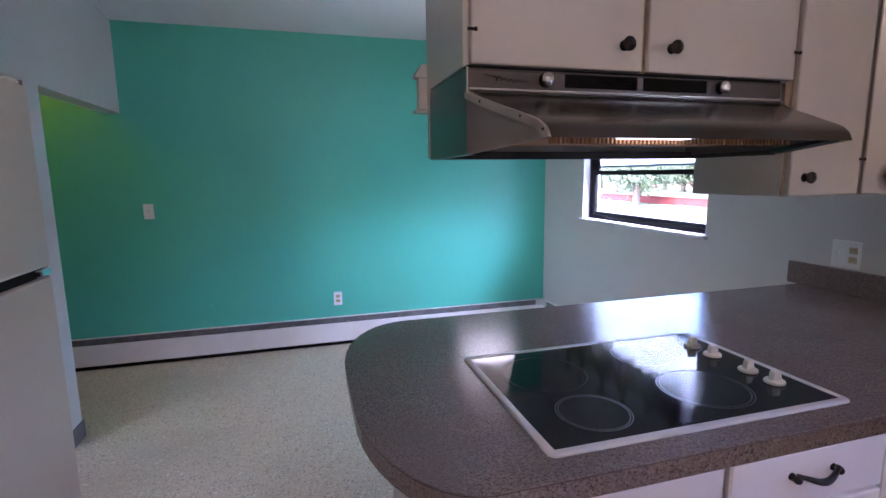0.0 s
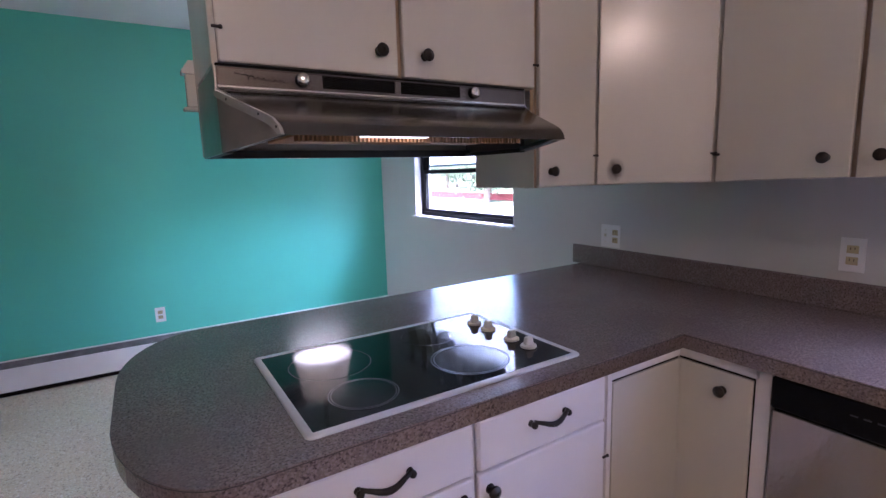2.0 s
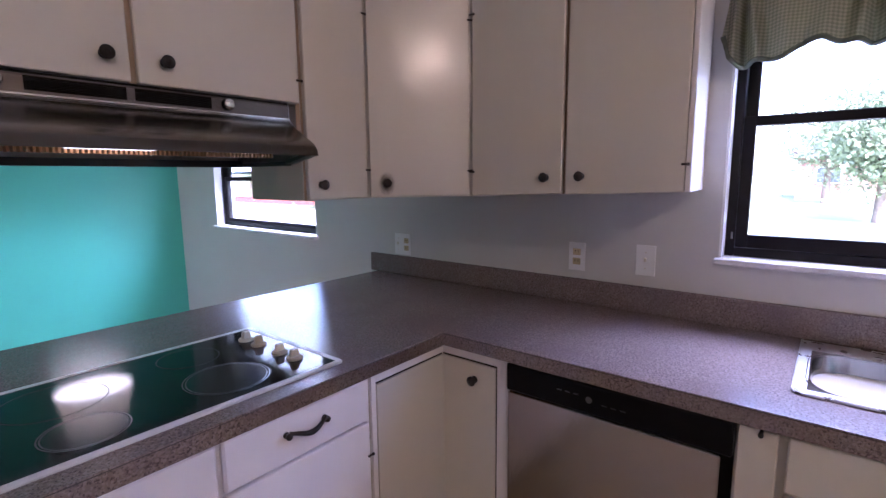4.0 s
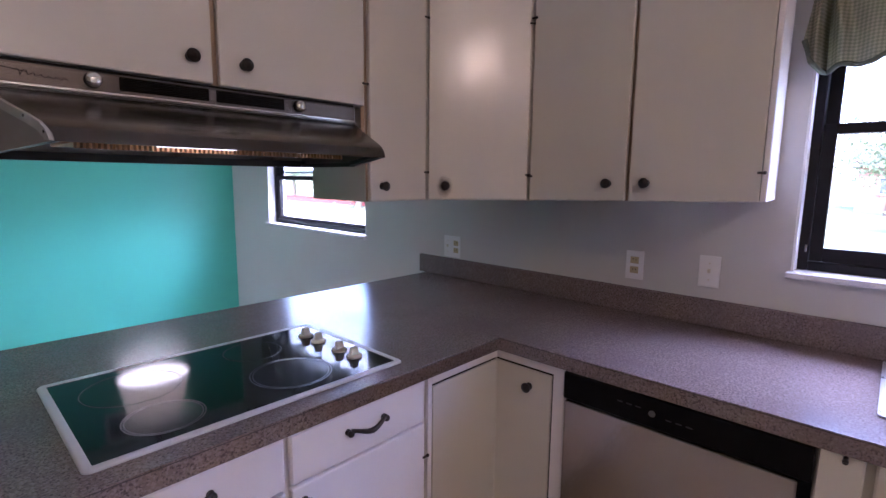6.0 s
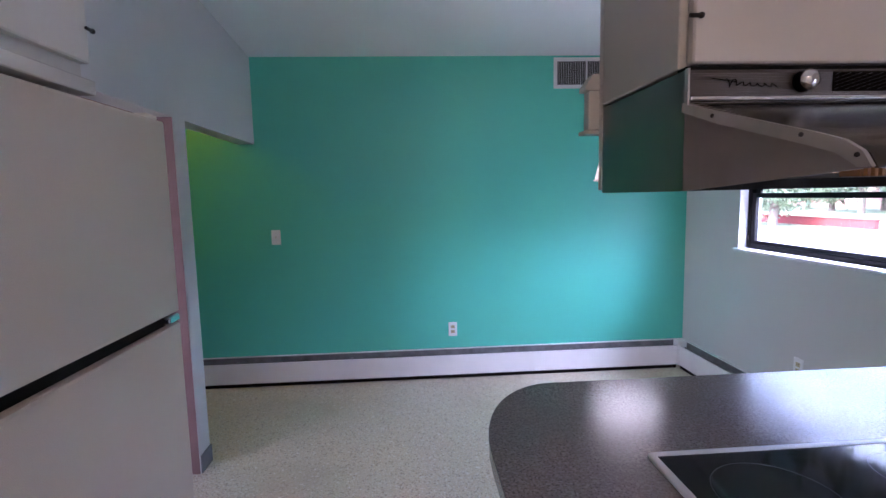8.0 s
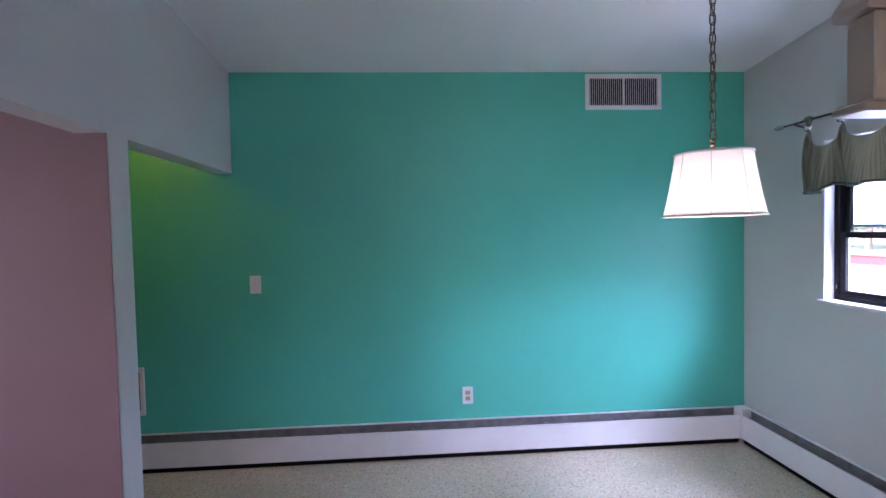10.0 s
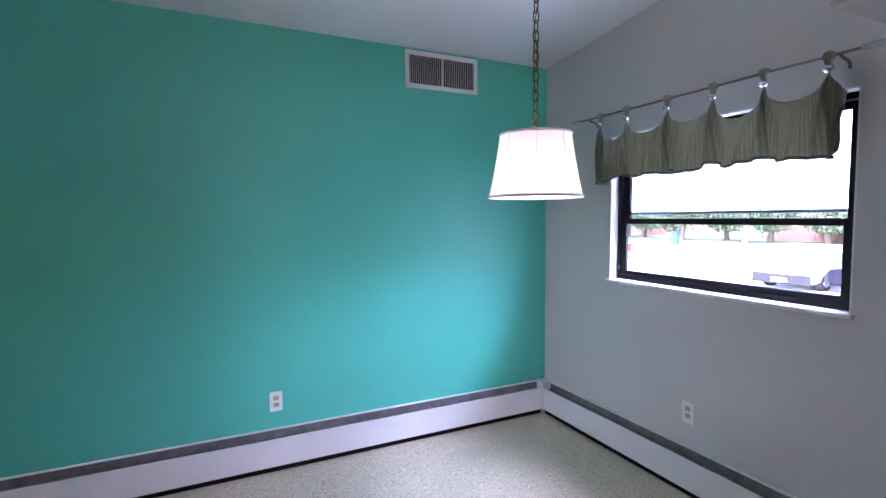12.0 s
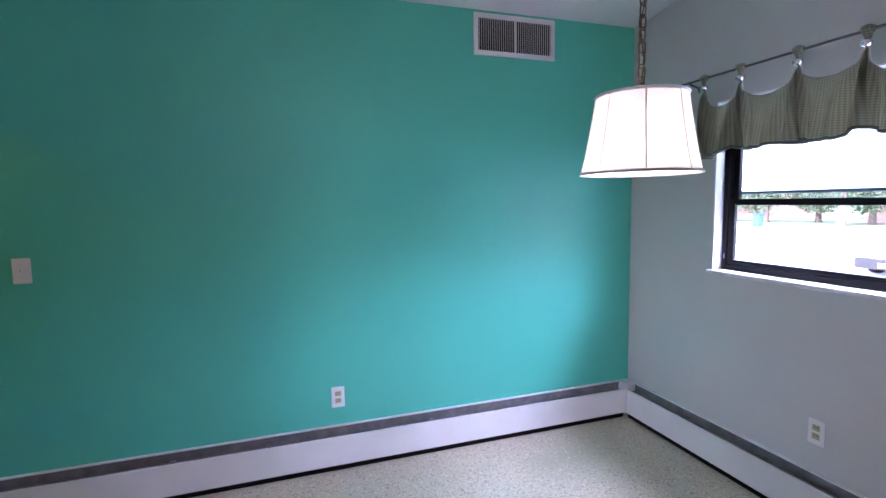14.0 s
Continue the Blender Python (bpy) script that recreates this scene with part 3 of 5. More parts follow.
def range_hood():
    x0, x1 = HX0 + 0.004, HX1 - 0.056
    yb = HY1 - 0.02
    yf = -3.362
    zb, zt = 1.472, HZ - 0.006
    zc = 1.612
    h = thing("range_hood", ((x0 + x1) / 2, -3.1, zb), "brushed steel range hood with two knobs and dark mesh vents", "range hood")
    # control band
    yband = HY0 - 0.022
    part("control_band", box(x0, x1, yband, yband + 0.012, zc, zt, 0.001), BAND, h, "ribbed steel control panel")
    for i in range(14):
        z = zc + 0.006 + i * (zt - zc - 0.010) / 14
        part("rib", box(x0 + 0.004, x1 - 0.004, yband - 0.0012, yband - 0.0001, z, z + 0.0014), STEEL, h)
    part("trim_bar", box(x0, x1 + 0.002, yband - 0.009, yband - 0.0015, zc - 0.003, zc + 0.003, 0.0015, seg=2), CHROME, h, "bright steel trim bar")
    part("trim_bar", box(x0, x1 + 0.002, yband - 0.006, yband - 0.0015, zc - 0.0075, zc - 0.0045, 0.001), STEELP, h, "narrow steel trim bar")
    # shade between hood and cabinet, drawn as a near-black strip
    part("shadow_gap", box(x0, x1, yband + 0.002, yband + 0.03, zt, zt + 0.006), DARKSLOT, h, "dark strip painted as the shade under the cabinet")
    # mesh vents
    for a, b in ((-1.599, -1.408), (-1.39, -1.204)):
        g = part("vent", box(a, b, yband - 0.0026, yband - 0.0013, zc + 0.010, zt - 0.004, 0.0008), DARKSLOT, h, "dark expanded mesh vent")
        bm = bmesh.new()
        nz = 9
        for r in range(nz):
            z = zc + 0.014 + r * (zt - zc - 0.022) / (nz - 1)
            pts = []
            k = int((b - a) / 0.009)
            for i in range(k + 1):
                pts.append((a + 0.002 + (b - a - 0.004) * i / k, yband - 0.0034, z + (0.0018 if (i + r) % 2 else -0.0018)))
            tube(bm, pts, 0.0007, 3)
        part("mesh", bm, BLACKM, g, "black mesh")
    part("vent_divider", box(-1.407, -1.391, yband - 0.004, yband - 0.0013, zc + 0.012, zt - 0.006, 0.001), STEEL, h)
    # knobs
    for x in (-1.648, -1.160):
        k = part("knob", turned(bmesh.new(), (x, yband - 0.001, 1.637), (0, -1, 0), [(0, 0.0165), (0.003, 0.0165), (0.005, 0.015), (0.013, 0.0145)], 24), BLACKM, h, "black knob with a steel cap", smooth=True)
        part("cap", turned(bmesh.new(), (x, yband - 0.0142, 1.637), (0, -1, 0), [(0, 0.0145), (0.002, 0.0155), (0.005, 0.0145), (0.0085, 0.010), (0.0100, 0.004)], 24), CHROME, k, "bright steel cap", smooth=True)
    # faint maker's script as plain strokes
    bm = tube(bmesh.new(), [(-1.795 + 0.0045 * i, yband - 0.003, 1.6425 - 0.0006 * i) for i in range(10)], 0.0008, 5)
    tube(bm, [(-1.772 + 0.0011 * i + 0.002 * math.sin(i * 0.62), yband - 0.003, 1.6355 - 0.00006 * i + (0.0065 if i < 16 else 0.0028) * math.cos(i * 0.55)) for i in range(76)], 0.0008, 5)
    part("badge", bm, BLACKM, h, "thin dark strokes of a worn badge", smooth=True)
    # sloping canopy: profile in (y, z)
    prof = [(yband - 0.002, zc - 0.008), (-3.19, 1.577), (-3.26, 1.552), (-3.305, 1.536), (-3.335, 1.524), (-3.353, 1.510), (yf, 1.4925)]

    def taper(bm):
        for v in bm.verts:
            if v.co.y < yband:
                k = (yband - v.co.y) / (yband - yf) 
                v.co.x += k * 0.073 if v.co.x < (x0 + x1) / 2 else -k * 0.08
        return bm

    under = [(y + 0.004, z - 0.004) for y, z in prof[:-1]] + [(yf + 0.004, 1.4925)]
    bm = taper(prism(bmesh.new(), prof + under[::-1], x0, x1, axis="x"))
    part("canopy", bm, CANOPY, h, "sloping brushed steel canopy", smooth=True)
    # sides
    side = [(yband, zc - 0.002)] + [(y, z - 0.0035) for y, z in prof[1:-1]] + [(yf + 0.004, 1.4935), (yband, zb), (yband, zb)]
    side = side[:-1]
    for xs in (x0 - 0.003, x1):
        s = part("side_panel", taper(prism(bmesh.new(), side, xs, xs + 0.003, axis="x")), GROOVED, h, "grooved steel side panel")
        part("corner_strip", box(xs - 0.0035, xs - 0.0005, yband - 0.012, yband - 0.003, zc - 0.012, zt), ALU, h, "pale corner strip") if xs < x0 else None
        part("rear_side_panel", box(xs, xs + 0.003, yband + 0.001, yb - 0.001, zb, zt), HOODSIDE, h, "polished steel side panel")
        if xs < x0:
            n = 34
            for i in range(n):
                z = zb + 0.024 + i * 0.0031
                ye = yf + 0.014 + max(0, (z - 1.515)) * 2.4
                if ye < yband - 0.02:
                    part("groove", taper(box(xs - 0.0006, xs, ye, yband - 0.004, z, z + 0.0013)), GROOVED, s)
            rim = [(y, z + 0.0035) for y, z in prof] + [(y + 0.012, z - 0.011) for y, z in prof[::-1][1:]]
            rim = [(y, z + 0.002) for y, z in prof[:-1]] + [(yf, 1.4945), (yf + 0.014, 1.4945)] + [(y + 0.008, z - 0.012) for y, z in prof[1:-1][::-1]] + [(yband, zc - 0.019)]
            r = part("edge_strip", taper(prism(bmesh.new(), rim, xs - 0.006, xs - 0.0008, axis="x")), ALU, h, "riveted steel edge strip")
            for y, z in ((-3.17, 1.579), (-3.29, 1.537), (-3.348, 1.508)):
                part("rivet", taper(ball(bmesh.new(), (xs - 0.006, y, z), 0.003, sx=0.5, u=10, v=6)), PEWTER, r)
    # open underside: rim, inner slope, filter frame and lens
    bm = bmesh.new()
    for a in ((x0, x1, yb - 0.03, yb, zb, zb + 0.022), (x0, x0 + 0.02, yband, yb - 0.03, zb, zb + 0.012), (x1 - 0.02, x1, yband, yb - 0.03, zb, zb + 0.012), (x0, x1, yf + 0.006, yf + 0.02, 1.494, 1.499)):
        bx(bm, *a)
    for xa in (x0 + 0.001, x1 - 0.02):
        prism(bm, [(yf + 0.021, 1.496), (yf + 0.021, 1.503), (yband - 0.001, zb + 0.016), (yband - 0.001, zb + 0.004)], xa, xa + 0.019, axis="x")
    part("bottom_rim", taper(bm), HOODIN, h, "dark steel rim")
    part("inner_pan", box(x0 + 0.02, x1 - 0.02, -3.12, yb - 0.03, 1.53, 1.536), HOODIN, h, "dark inner pan")
    part("filter_board", box(x0 + 0.11, -1.135, -3.27, -3.05, 1.497, 1.503, 0.001), WOODM, h, "brown stained filter board")
    bm = bmesh.new()
    k = 62
    for i in range(k):
        xa = x0 + 0.112 + i * (-1.137 - x0 - 0.112) / k
        bx(bm, xa, xa + 0.0042, -3.30, -3.271, 1.486, 1.506)
    part("filter_edge", bm, WOODM, h, "corrugated brown filter edge")
    part("lamp_housing", box(-1.62, -1.40, -3.338, -3.276, 1.4988, 1.514, 0.002), HOODIN, h, "dark lamp housing")
    part("light_lens", box(-1.59, -1.435, -3.332, -3.304, 1.4940, 1.4985, 0.0008), LENS, h, "lit white plastic lamp lens")


range_hood()

# ---- peninsula and base cabinets ----
CT, CTH = 0.915, 0.045


def arc(cx, cy, rx, ry, a0, a1, n):
    return [(cx + rx * math.cos(radians(a0 + (a1 - a0) * i / n)), cy + ry * math.sin(radians(a0 + (a1 - a0) * i / n))) for i in range(n + 1)]


FY, FX = -3.472, -0.648
SINK = (-0.505, -0.045, -5.22, -4.415)


def worktop():
    w = thing("worktop", (-1.0, -3.0, CT - CTH), "brown speckled laminate worktop on base cabinets, rounded at its free end", "worktop")
    left = arc(-1.86, -2.86, 0.238, 0.37, 90, 180, 10) + arc(-1.905, -3.1, 0.195, 0.372, 186, 270, 10)
    out = [(-0.001, -2.49)] + left + [(FX, FY), (FX, SOUTH + 0.5), (-0.001, SOUTH + 0.5), (-0.001, -4.8401)]
    s = SINK
    h = (s[0] + 0.03, s[1] - 0.03, s[2] + 0.03, s[3] - 0.03)
    out += [(h[1], -4.8401), (h[1], h[2]), (h[0], h[2]), (h[0], h[3]), (h[1], h[3]), (h[1], -4.84), (-0.001, -4.84)]
    bm = prism(bmesh.new(), out, CT - 0.004, CT)
    part("top_sheet", bm, COUNTM, w)
    # edge band: a ribbon that follows the outline
    edge = [(-0.001, -2.49)] + left + [(FX, FY), (FX, SOUTH + 0.5)]
    bm = bmesh.new()
    inner = []
    for i, p in enumerate(edge):
        a = Vector(edge[max(i - 1, 0)])
        b = Vector(edge[min(i + 1, len(edge) - 1)])
        d = (b - a).normalized()
        nrm = Vector((d.y, -d.x))
        k = 0.02
        inner.append((p[0] - nrm.x * k, p[1] - nrm.y * k))
    for i in range(len(edge) - 1):
        a, b, c, d = edge[i], edge[i + 1], inner[i + 1], inner[i]
        v = [bm.verts.new((*p, z)) for z in (CT - CTH, CT - 0.0045) for p in (a, b, c, d)]
        for f in ((0, 1, 5, 4), (1, 2, 6, 5), (2, 3, 7, 6), (3, 0, 4, 7), (4, 5, 6, 7), (3, 2, 1, 0)):
            bm.faces.new([v[j] for j in f])
    bmesh.ops.remove_doubles(bm, verts=bm.verts, dist=0.0001)
    part("edge_band", bm, COUNTM, w, "laminate edge with a thin dark seam", smooth=True)
    part("edge_seam", tube(bmesh.new(), [(x, y, CT - 0.0042) for x, y in edge], 0.0011, 5), SEAM, w, "thin dark seam round the edge")
    bs = part("backsplash", box(-0.02, -0.001, SOUTH + 0.5, -2.44, CT + 0.0005, CT + 0.1, 0.003), COUNTM, w, "low laminate upstand along the wall")
    return w


worktop()


def pull(c, along, n, parent):
    """Curved dark bar pull at c, its bar along `along`, standing out along n."""
    c, a, n = Vector(c), Vector(along), Vector(n)
    pts, rad = [], []
    for i in range(13):
        u = i / 12 * 2 - 1
        pts.append(c + a * (u * 0.055) + n * (0.012 + 0.016 * (1 - u * u)) + Vector((0, 0, -0.006 * math.cos(u * math.pi))))
        rad.append(0.0045 + 0.003 * (1 - abs(u)) + (0.002 if i in (0, 12) else 0))
    bm = tube(bmesh.new(), pts, rad, 10)
    for s in (-1, 1):
        p = c + a * (0.057 * s)
        cyl(bm, p, p + n * 0.014, 0.0085, 0.006, n=12)
        ball(bm, p + n * 0.014, 0.0088, u=12, v=8)
    return part("handle", bm, PEWTER, parent, "curved dark metal pull", smooth=True)


def bases():
    fy = FY + 0.03                       # face of the peninsula's frame
    fx = FX - 0.0 + 0.03
    c = thing("peninsula_cabinet", (-1.4, -2.98, 0), "white painted base cabinet with two drawers over two doors", "cabinet", "kitchen base cabinets")
    part("body", box(-1.93, -0.965, fy, -2.56, 0.1, CT - CTH, 0.002), CABW, c)
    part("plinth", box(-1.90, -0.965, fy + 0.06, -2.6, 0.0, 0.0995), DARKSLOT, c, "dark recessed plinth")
    for a, b in ((-1.862, -1.425), (-1.411, -0.985)):
        d = part("drawer", slab((a, fy - 0.021), (b, fy - 0.021), 0.738, 0.864, 0.019, 0.005), CABW, c)
        pull(((a + b) / 2, fy - 0.021, 0.812), (1, 0, 0), (0, -1, 0), d)
        door(c, (a, fy - 0.021), (b, fy - 0.021), 0.13, 0.731, "a" if a > -1.5 else "b", 0.69, (0.63, 0.2), material=CABW)
    # corner cabinet with the two-leaf folding door
    c = thing("corner_base_cabinet", (-0.5, -3.1, 0), "cream painted corner base cabinet with a folding two-leaf door", "cabinet", "kitchen base cabinets")
    bm = prism(bmesh.new(), [(-0.964, fy), (fx, fy), (fx, -3.712), (-0.002, -3.712), (-0.002, -2.56), (-0.964, -2.56)], 0.1, CT - CTH)
    part("body", bm, CABM, c)
    fr = bmesh.new()
    for a in ((-0.962, -0.945, fy - 0.009, fy - 0.0005, 0.1, CT - CTH), (-0.944, fx - 0.006, fy - 0.009, fy - 0.0005, 0.836, CT - CTH), (fx - 0.009, fx - 0.0005, -3.6785, fy - 0.0095, 0.836, CT - CTH), (fx - 0.009, fx - 0.0005, -3.711, -3.671, 0.1, CT - CTH)):
        bx(fr, *a)
    part("face_frame", fr, CABW, c, "cream face frame")
    # thin near-black strips behind the leaves paint the shade of the door gap
    part("gap", box(-0.944, fx - 0.008, fy - 0.003, fy - 0.001, 0.12, 0.836), DARKSLOT, c, "dark strip painted as the shade round the door")
    part("gap", box(fx - 0.003, fx - 0.001, -3.678, fy - 0.0045, 0.12, 0.836), DARKSLOT, c, "dark strip painted as the shade round the door")
    leafA = part("door", slab((-0.943, fy - 0.012), (fx - 0.0125, fy - 0.012), 0.125, 0.828, 0.008, 0.001), CABM, c, "cream door leaf")
    leafB = part("door", slab((fx - 0.012, fy - 0.0122), (fx - 0.012, -3.665), 0.125, 0.828, 0.008, 0.001), CABM, c, "cream door leaf with a knob")
    part("hinge_strip", box(fx - 0.0145, fx - 0.004, fy - 0.0145, fy - 0.006, 0.125, 0.828), CABM, c)
    knob((fx - 0.012, -3.585, 0.772), (-1, 0, 0), leafB)
    # sink base
    c = thing("sink_cabinet", (-0.32, -5.2, 0), "cream painted base cabinet with flat doors under the sink", "cabinet", "kitchen base cabinets")
    part("body", box(fx, -0.002, SOUTH + 0.5, -4.325, 0.1, CT - CTH, 0.002), CABM, c)
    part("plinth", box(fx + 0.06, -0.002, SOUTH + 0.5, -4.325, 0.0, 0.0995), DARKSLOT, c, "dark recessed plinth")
    door(c, (fx - 0.021, -4.33), (fx - 0.021, -4.408), 0.13, 0.868, None, 0, (), "filler_board")
    knob((fx - 0.021, -4.376, 0.862), (-1, 0, 0), c, 0.006)
    for a, b in ((-4.425, -4.95), (-4.97, -5.5), (-5.52, -6.05)):
        part("drawer_front", slab((fx - 0.021, a), (fx - 0.021, b), 0.732, 0.868, 0.019, 0.004), CABM, c)
        door(c, (fx - 0.021, a), (fx - 0.021, b), 0.13, 0.722, "b", 0.68, (0.63, 0.2))

bases()


def dishwasher():
    y0, y1 = -4.328, -3.714
    fx = FX + 0.03
    d = thing("dishwasher", (-0.33, (y0 + y1) / 2, 0), "stainless steel dishwasher with a black control panel under the worktop", "dishwasher")
    part("tub", box(fx + 0.002, -0.02, y0 + 0.004, y1 - 0.004, 0.1, 0.868), BLACKM, d)
    part("door_panel", box(fx - 0.026, fx + 0.0015, y0 + 0.028, y1 - 0.006, 0.13, 0.776, 0.004), DWSTEEL, d, "brushed stainless steel door")
    cp = part("control_panel", box(fx - 0.03, fx + 0.0015, y0 + 0.004, y1 - 0.003, 0.781, 0.867, 0.004), BLACKM, d, "black control panel")
    part("kick_plate", box(fx + 0.03, fx + 0.04, y0 + 0.004, y1 - 0.004, 0.0, 0.12), BLACKM, d)
    b = part("badge", cyl(bmesh.new(), (fx - 0.0315, -3.98, 0.823), (fx - 0.0301, -3.98, 0.823), 0.009, n=20), mat("dull_badge", (0.12, 0.12, 0.12), 0.4, spots=0.1), cp, "round dull grey button")
    marks = mat("dim_marks", (0.03, 0.03, 0.03), 0.5)
    for i in range(3):
        part("button_mark", box(fx - 0.0305, fx - 0.0301, -3.90 - i * 0.025, -3.885 - i * 0.025, 0.828, 0.832), marks, cp)
        part("button_mark", box(fx - 0.0305, fx - 0.0301, -4.03 - i * 0.025, -4.015 - i * 0.025, 0.816, 0.820), marks, cp)


dishwasher()


def cooktop():
    x0, x1, y0, y1 = -1.777, -1.025, -3.413, -2.905
    z = CT + 0.0005
    c = thing("cooktop", ((x0 + x1) / 2, (y0 + y1) / 2, z), "black glass cooktop with a white rim and four ivory knobs", "cooktop")
    bm = bmesh.new()
    w = 0.018
    ro, ri = 0.016, 0.002

    def corner_loop(d, r, zz):
        pts = []
        for cx, cy, st in ((x1 - d - r, y1 - d - r, 0), (x0 + d + r, y1 - d - r, 90), (x0 + d + r, y0 + d + r, 180), (x1 - d - r, y0 + d + r, 270)):
            pts += [bm.verts.new((cx + r * math.cos(radians(st + q * 15)), cy + r * math.sin(radians(st + q * 15)), zz)) for q in range(7)]
        return pts
    ls = [corner_loop(0, ro, z), corner_loop(0, ro, z + 0.0035), corner_loop(0.002, ro - 0.001, z + 0.0058), corner_loop(0.005, ro - 0.004, z + 0.0065), corner_loop(w - 0.001, ri, z + 0.006), corner_loop(w, ri, z + 0.0045), corner_loop(w, ri, z)]
    for p, q in zip(ls, ls[1:] + ls[:1]):
        for k in range(28):
            bm.faces.new((p[k], p[(k + 1) % 28], q[(k + 1) % 28], q[k]))
    part("rim", bm, RIMM, c, "white metal rim", smooth=True)
    part("glass_top", box(x0 + w, x1 - w, y0 + w, y1 - w, z, z + 0.0045), BLACKG, c, "glossy black glass")
    zg = z + 0.0046
    for bxx, by, r in ((-1.612, -3.072, 0.108), (-1.607, -3.288, 0.082), (-1.290, -3.037, 0.082), (-1.290, -3.262, 0.106)):
        b = part("burner", cyl(bmesh.new(), (bxx, by, zg), (bxx, by, zg + 0.0003), r - 0.004, n=48), BURN if by < -3.1 else BLACKG, c, "worn round burner zone")
        for k, (ra, th) in enumerate(((r, 0.0030), (r * 0.93, 0.0026)) if r > 0.1 and bxx > -1.4 or r < 0.1 and bxx < -1.4 else ((r, 0.0014),)):
            ring = bmesh.new()
            n = 64
            vs = [[ring.verts.new((bxx + q * math.cos(2 * math.pi * i / n), by + q * math.sin(2 * math.pi * i / n), zg + 0.0005)) for i in range(n)] for q in (ra, ra - th)]
            for i in range(n):
                ring.faces.new((vs[0][i], vs[0][(i + 1) % n], vs[1][(i + 1) % n], vs[1][i]))
            part("ring", ring, RINGM, b, "thin grey ring")
    for y, turn in ((-3.028, 8), (-3.102, -6), (-3.216, 4), (-3.290, -3)):
        kx = -1.106
        k = part("knob", turned(bmesh.new(), (kx, y, zg + 0.001), (0, 0, 1), [(0, 0.0225), (0.003, 0.0235), (0.006, 0.0225), (0.008, 0.016), (0.0085, 0.012)], 32), IVORY, c, "ivory control knob", smooth=True)
        part("skirt", cyl(bmesh.new(), (kx, y, zg + 0.0002), (kx, y, zg + 0.001), 0.025, n=32), BLACKM, k, "dark ring under the knob")
        g = box(-0.014, 0.014, -0.0075, 0.0075, 0, 0.023, 0.004, seg=2)
        for v in g.verts:
            w_ = 1 - 12 * v.co.z * (1 if v.co.z > 0.01 else 0)
            v.co.x *= w_
        bmesh.ops.rotate(g, cent=(0, 0, 0), matrix=Matrix.Rotation(radians(turn), 3, "Z"), verts=g.verts)
        bmesh.ops.translate(g, vec=(kx, y, zg + 0.008), verts=g.verts)
        part("grip", g, IVORY, k)
    # crumbs and a scorched patch left by the front rim
    rng = random.Random(8)
    bm = bmesh.new()
    for _ in range(14):
        a = -1.445 + rng.gauss(0, 0.014)
        ball(bm, (a, y0 + w + 0.006 + rng.random() * 0.006, zg + 0.0006), rng.uniform(0.0012, 0.0028), sz=0.35, u=7, v=5)
    part("crumbs", bm, BLACKM, c, "burnt black crumbs by the rim")


cooktop()


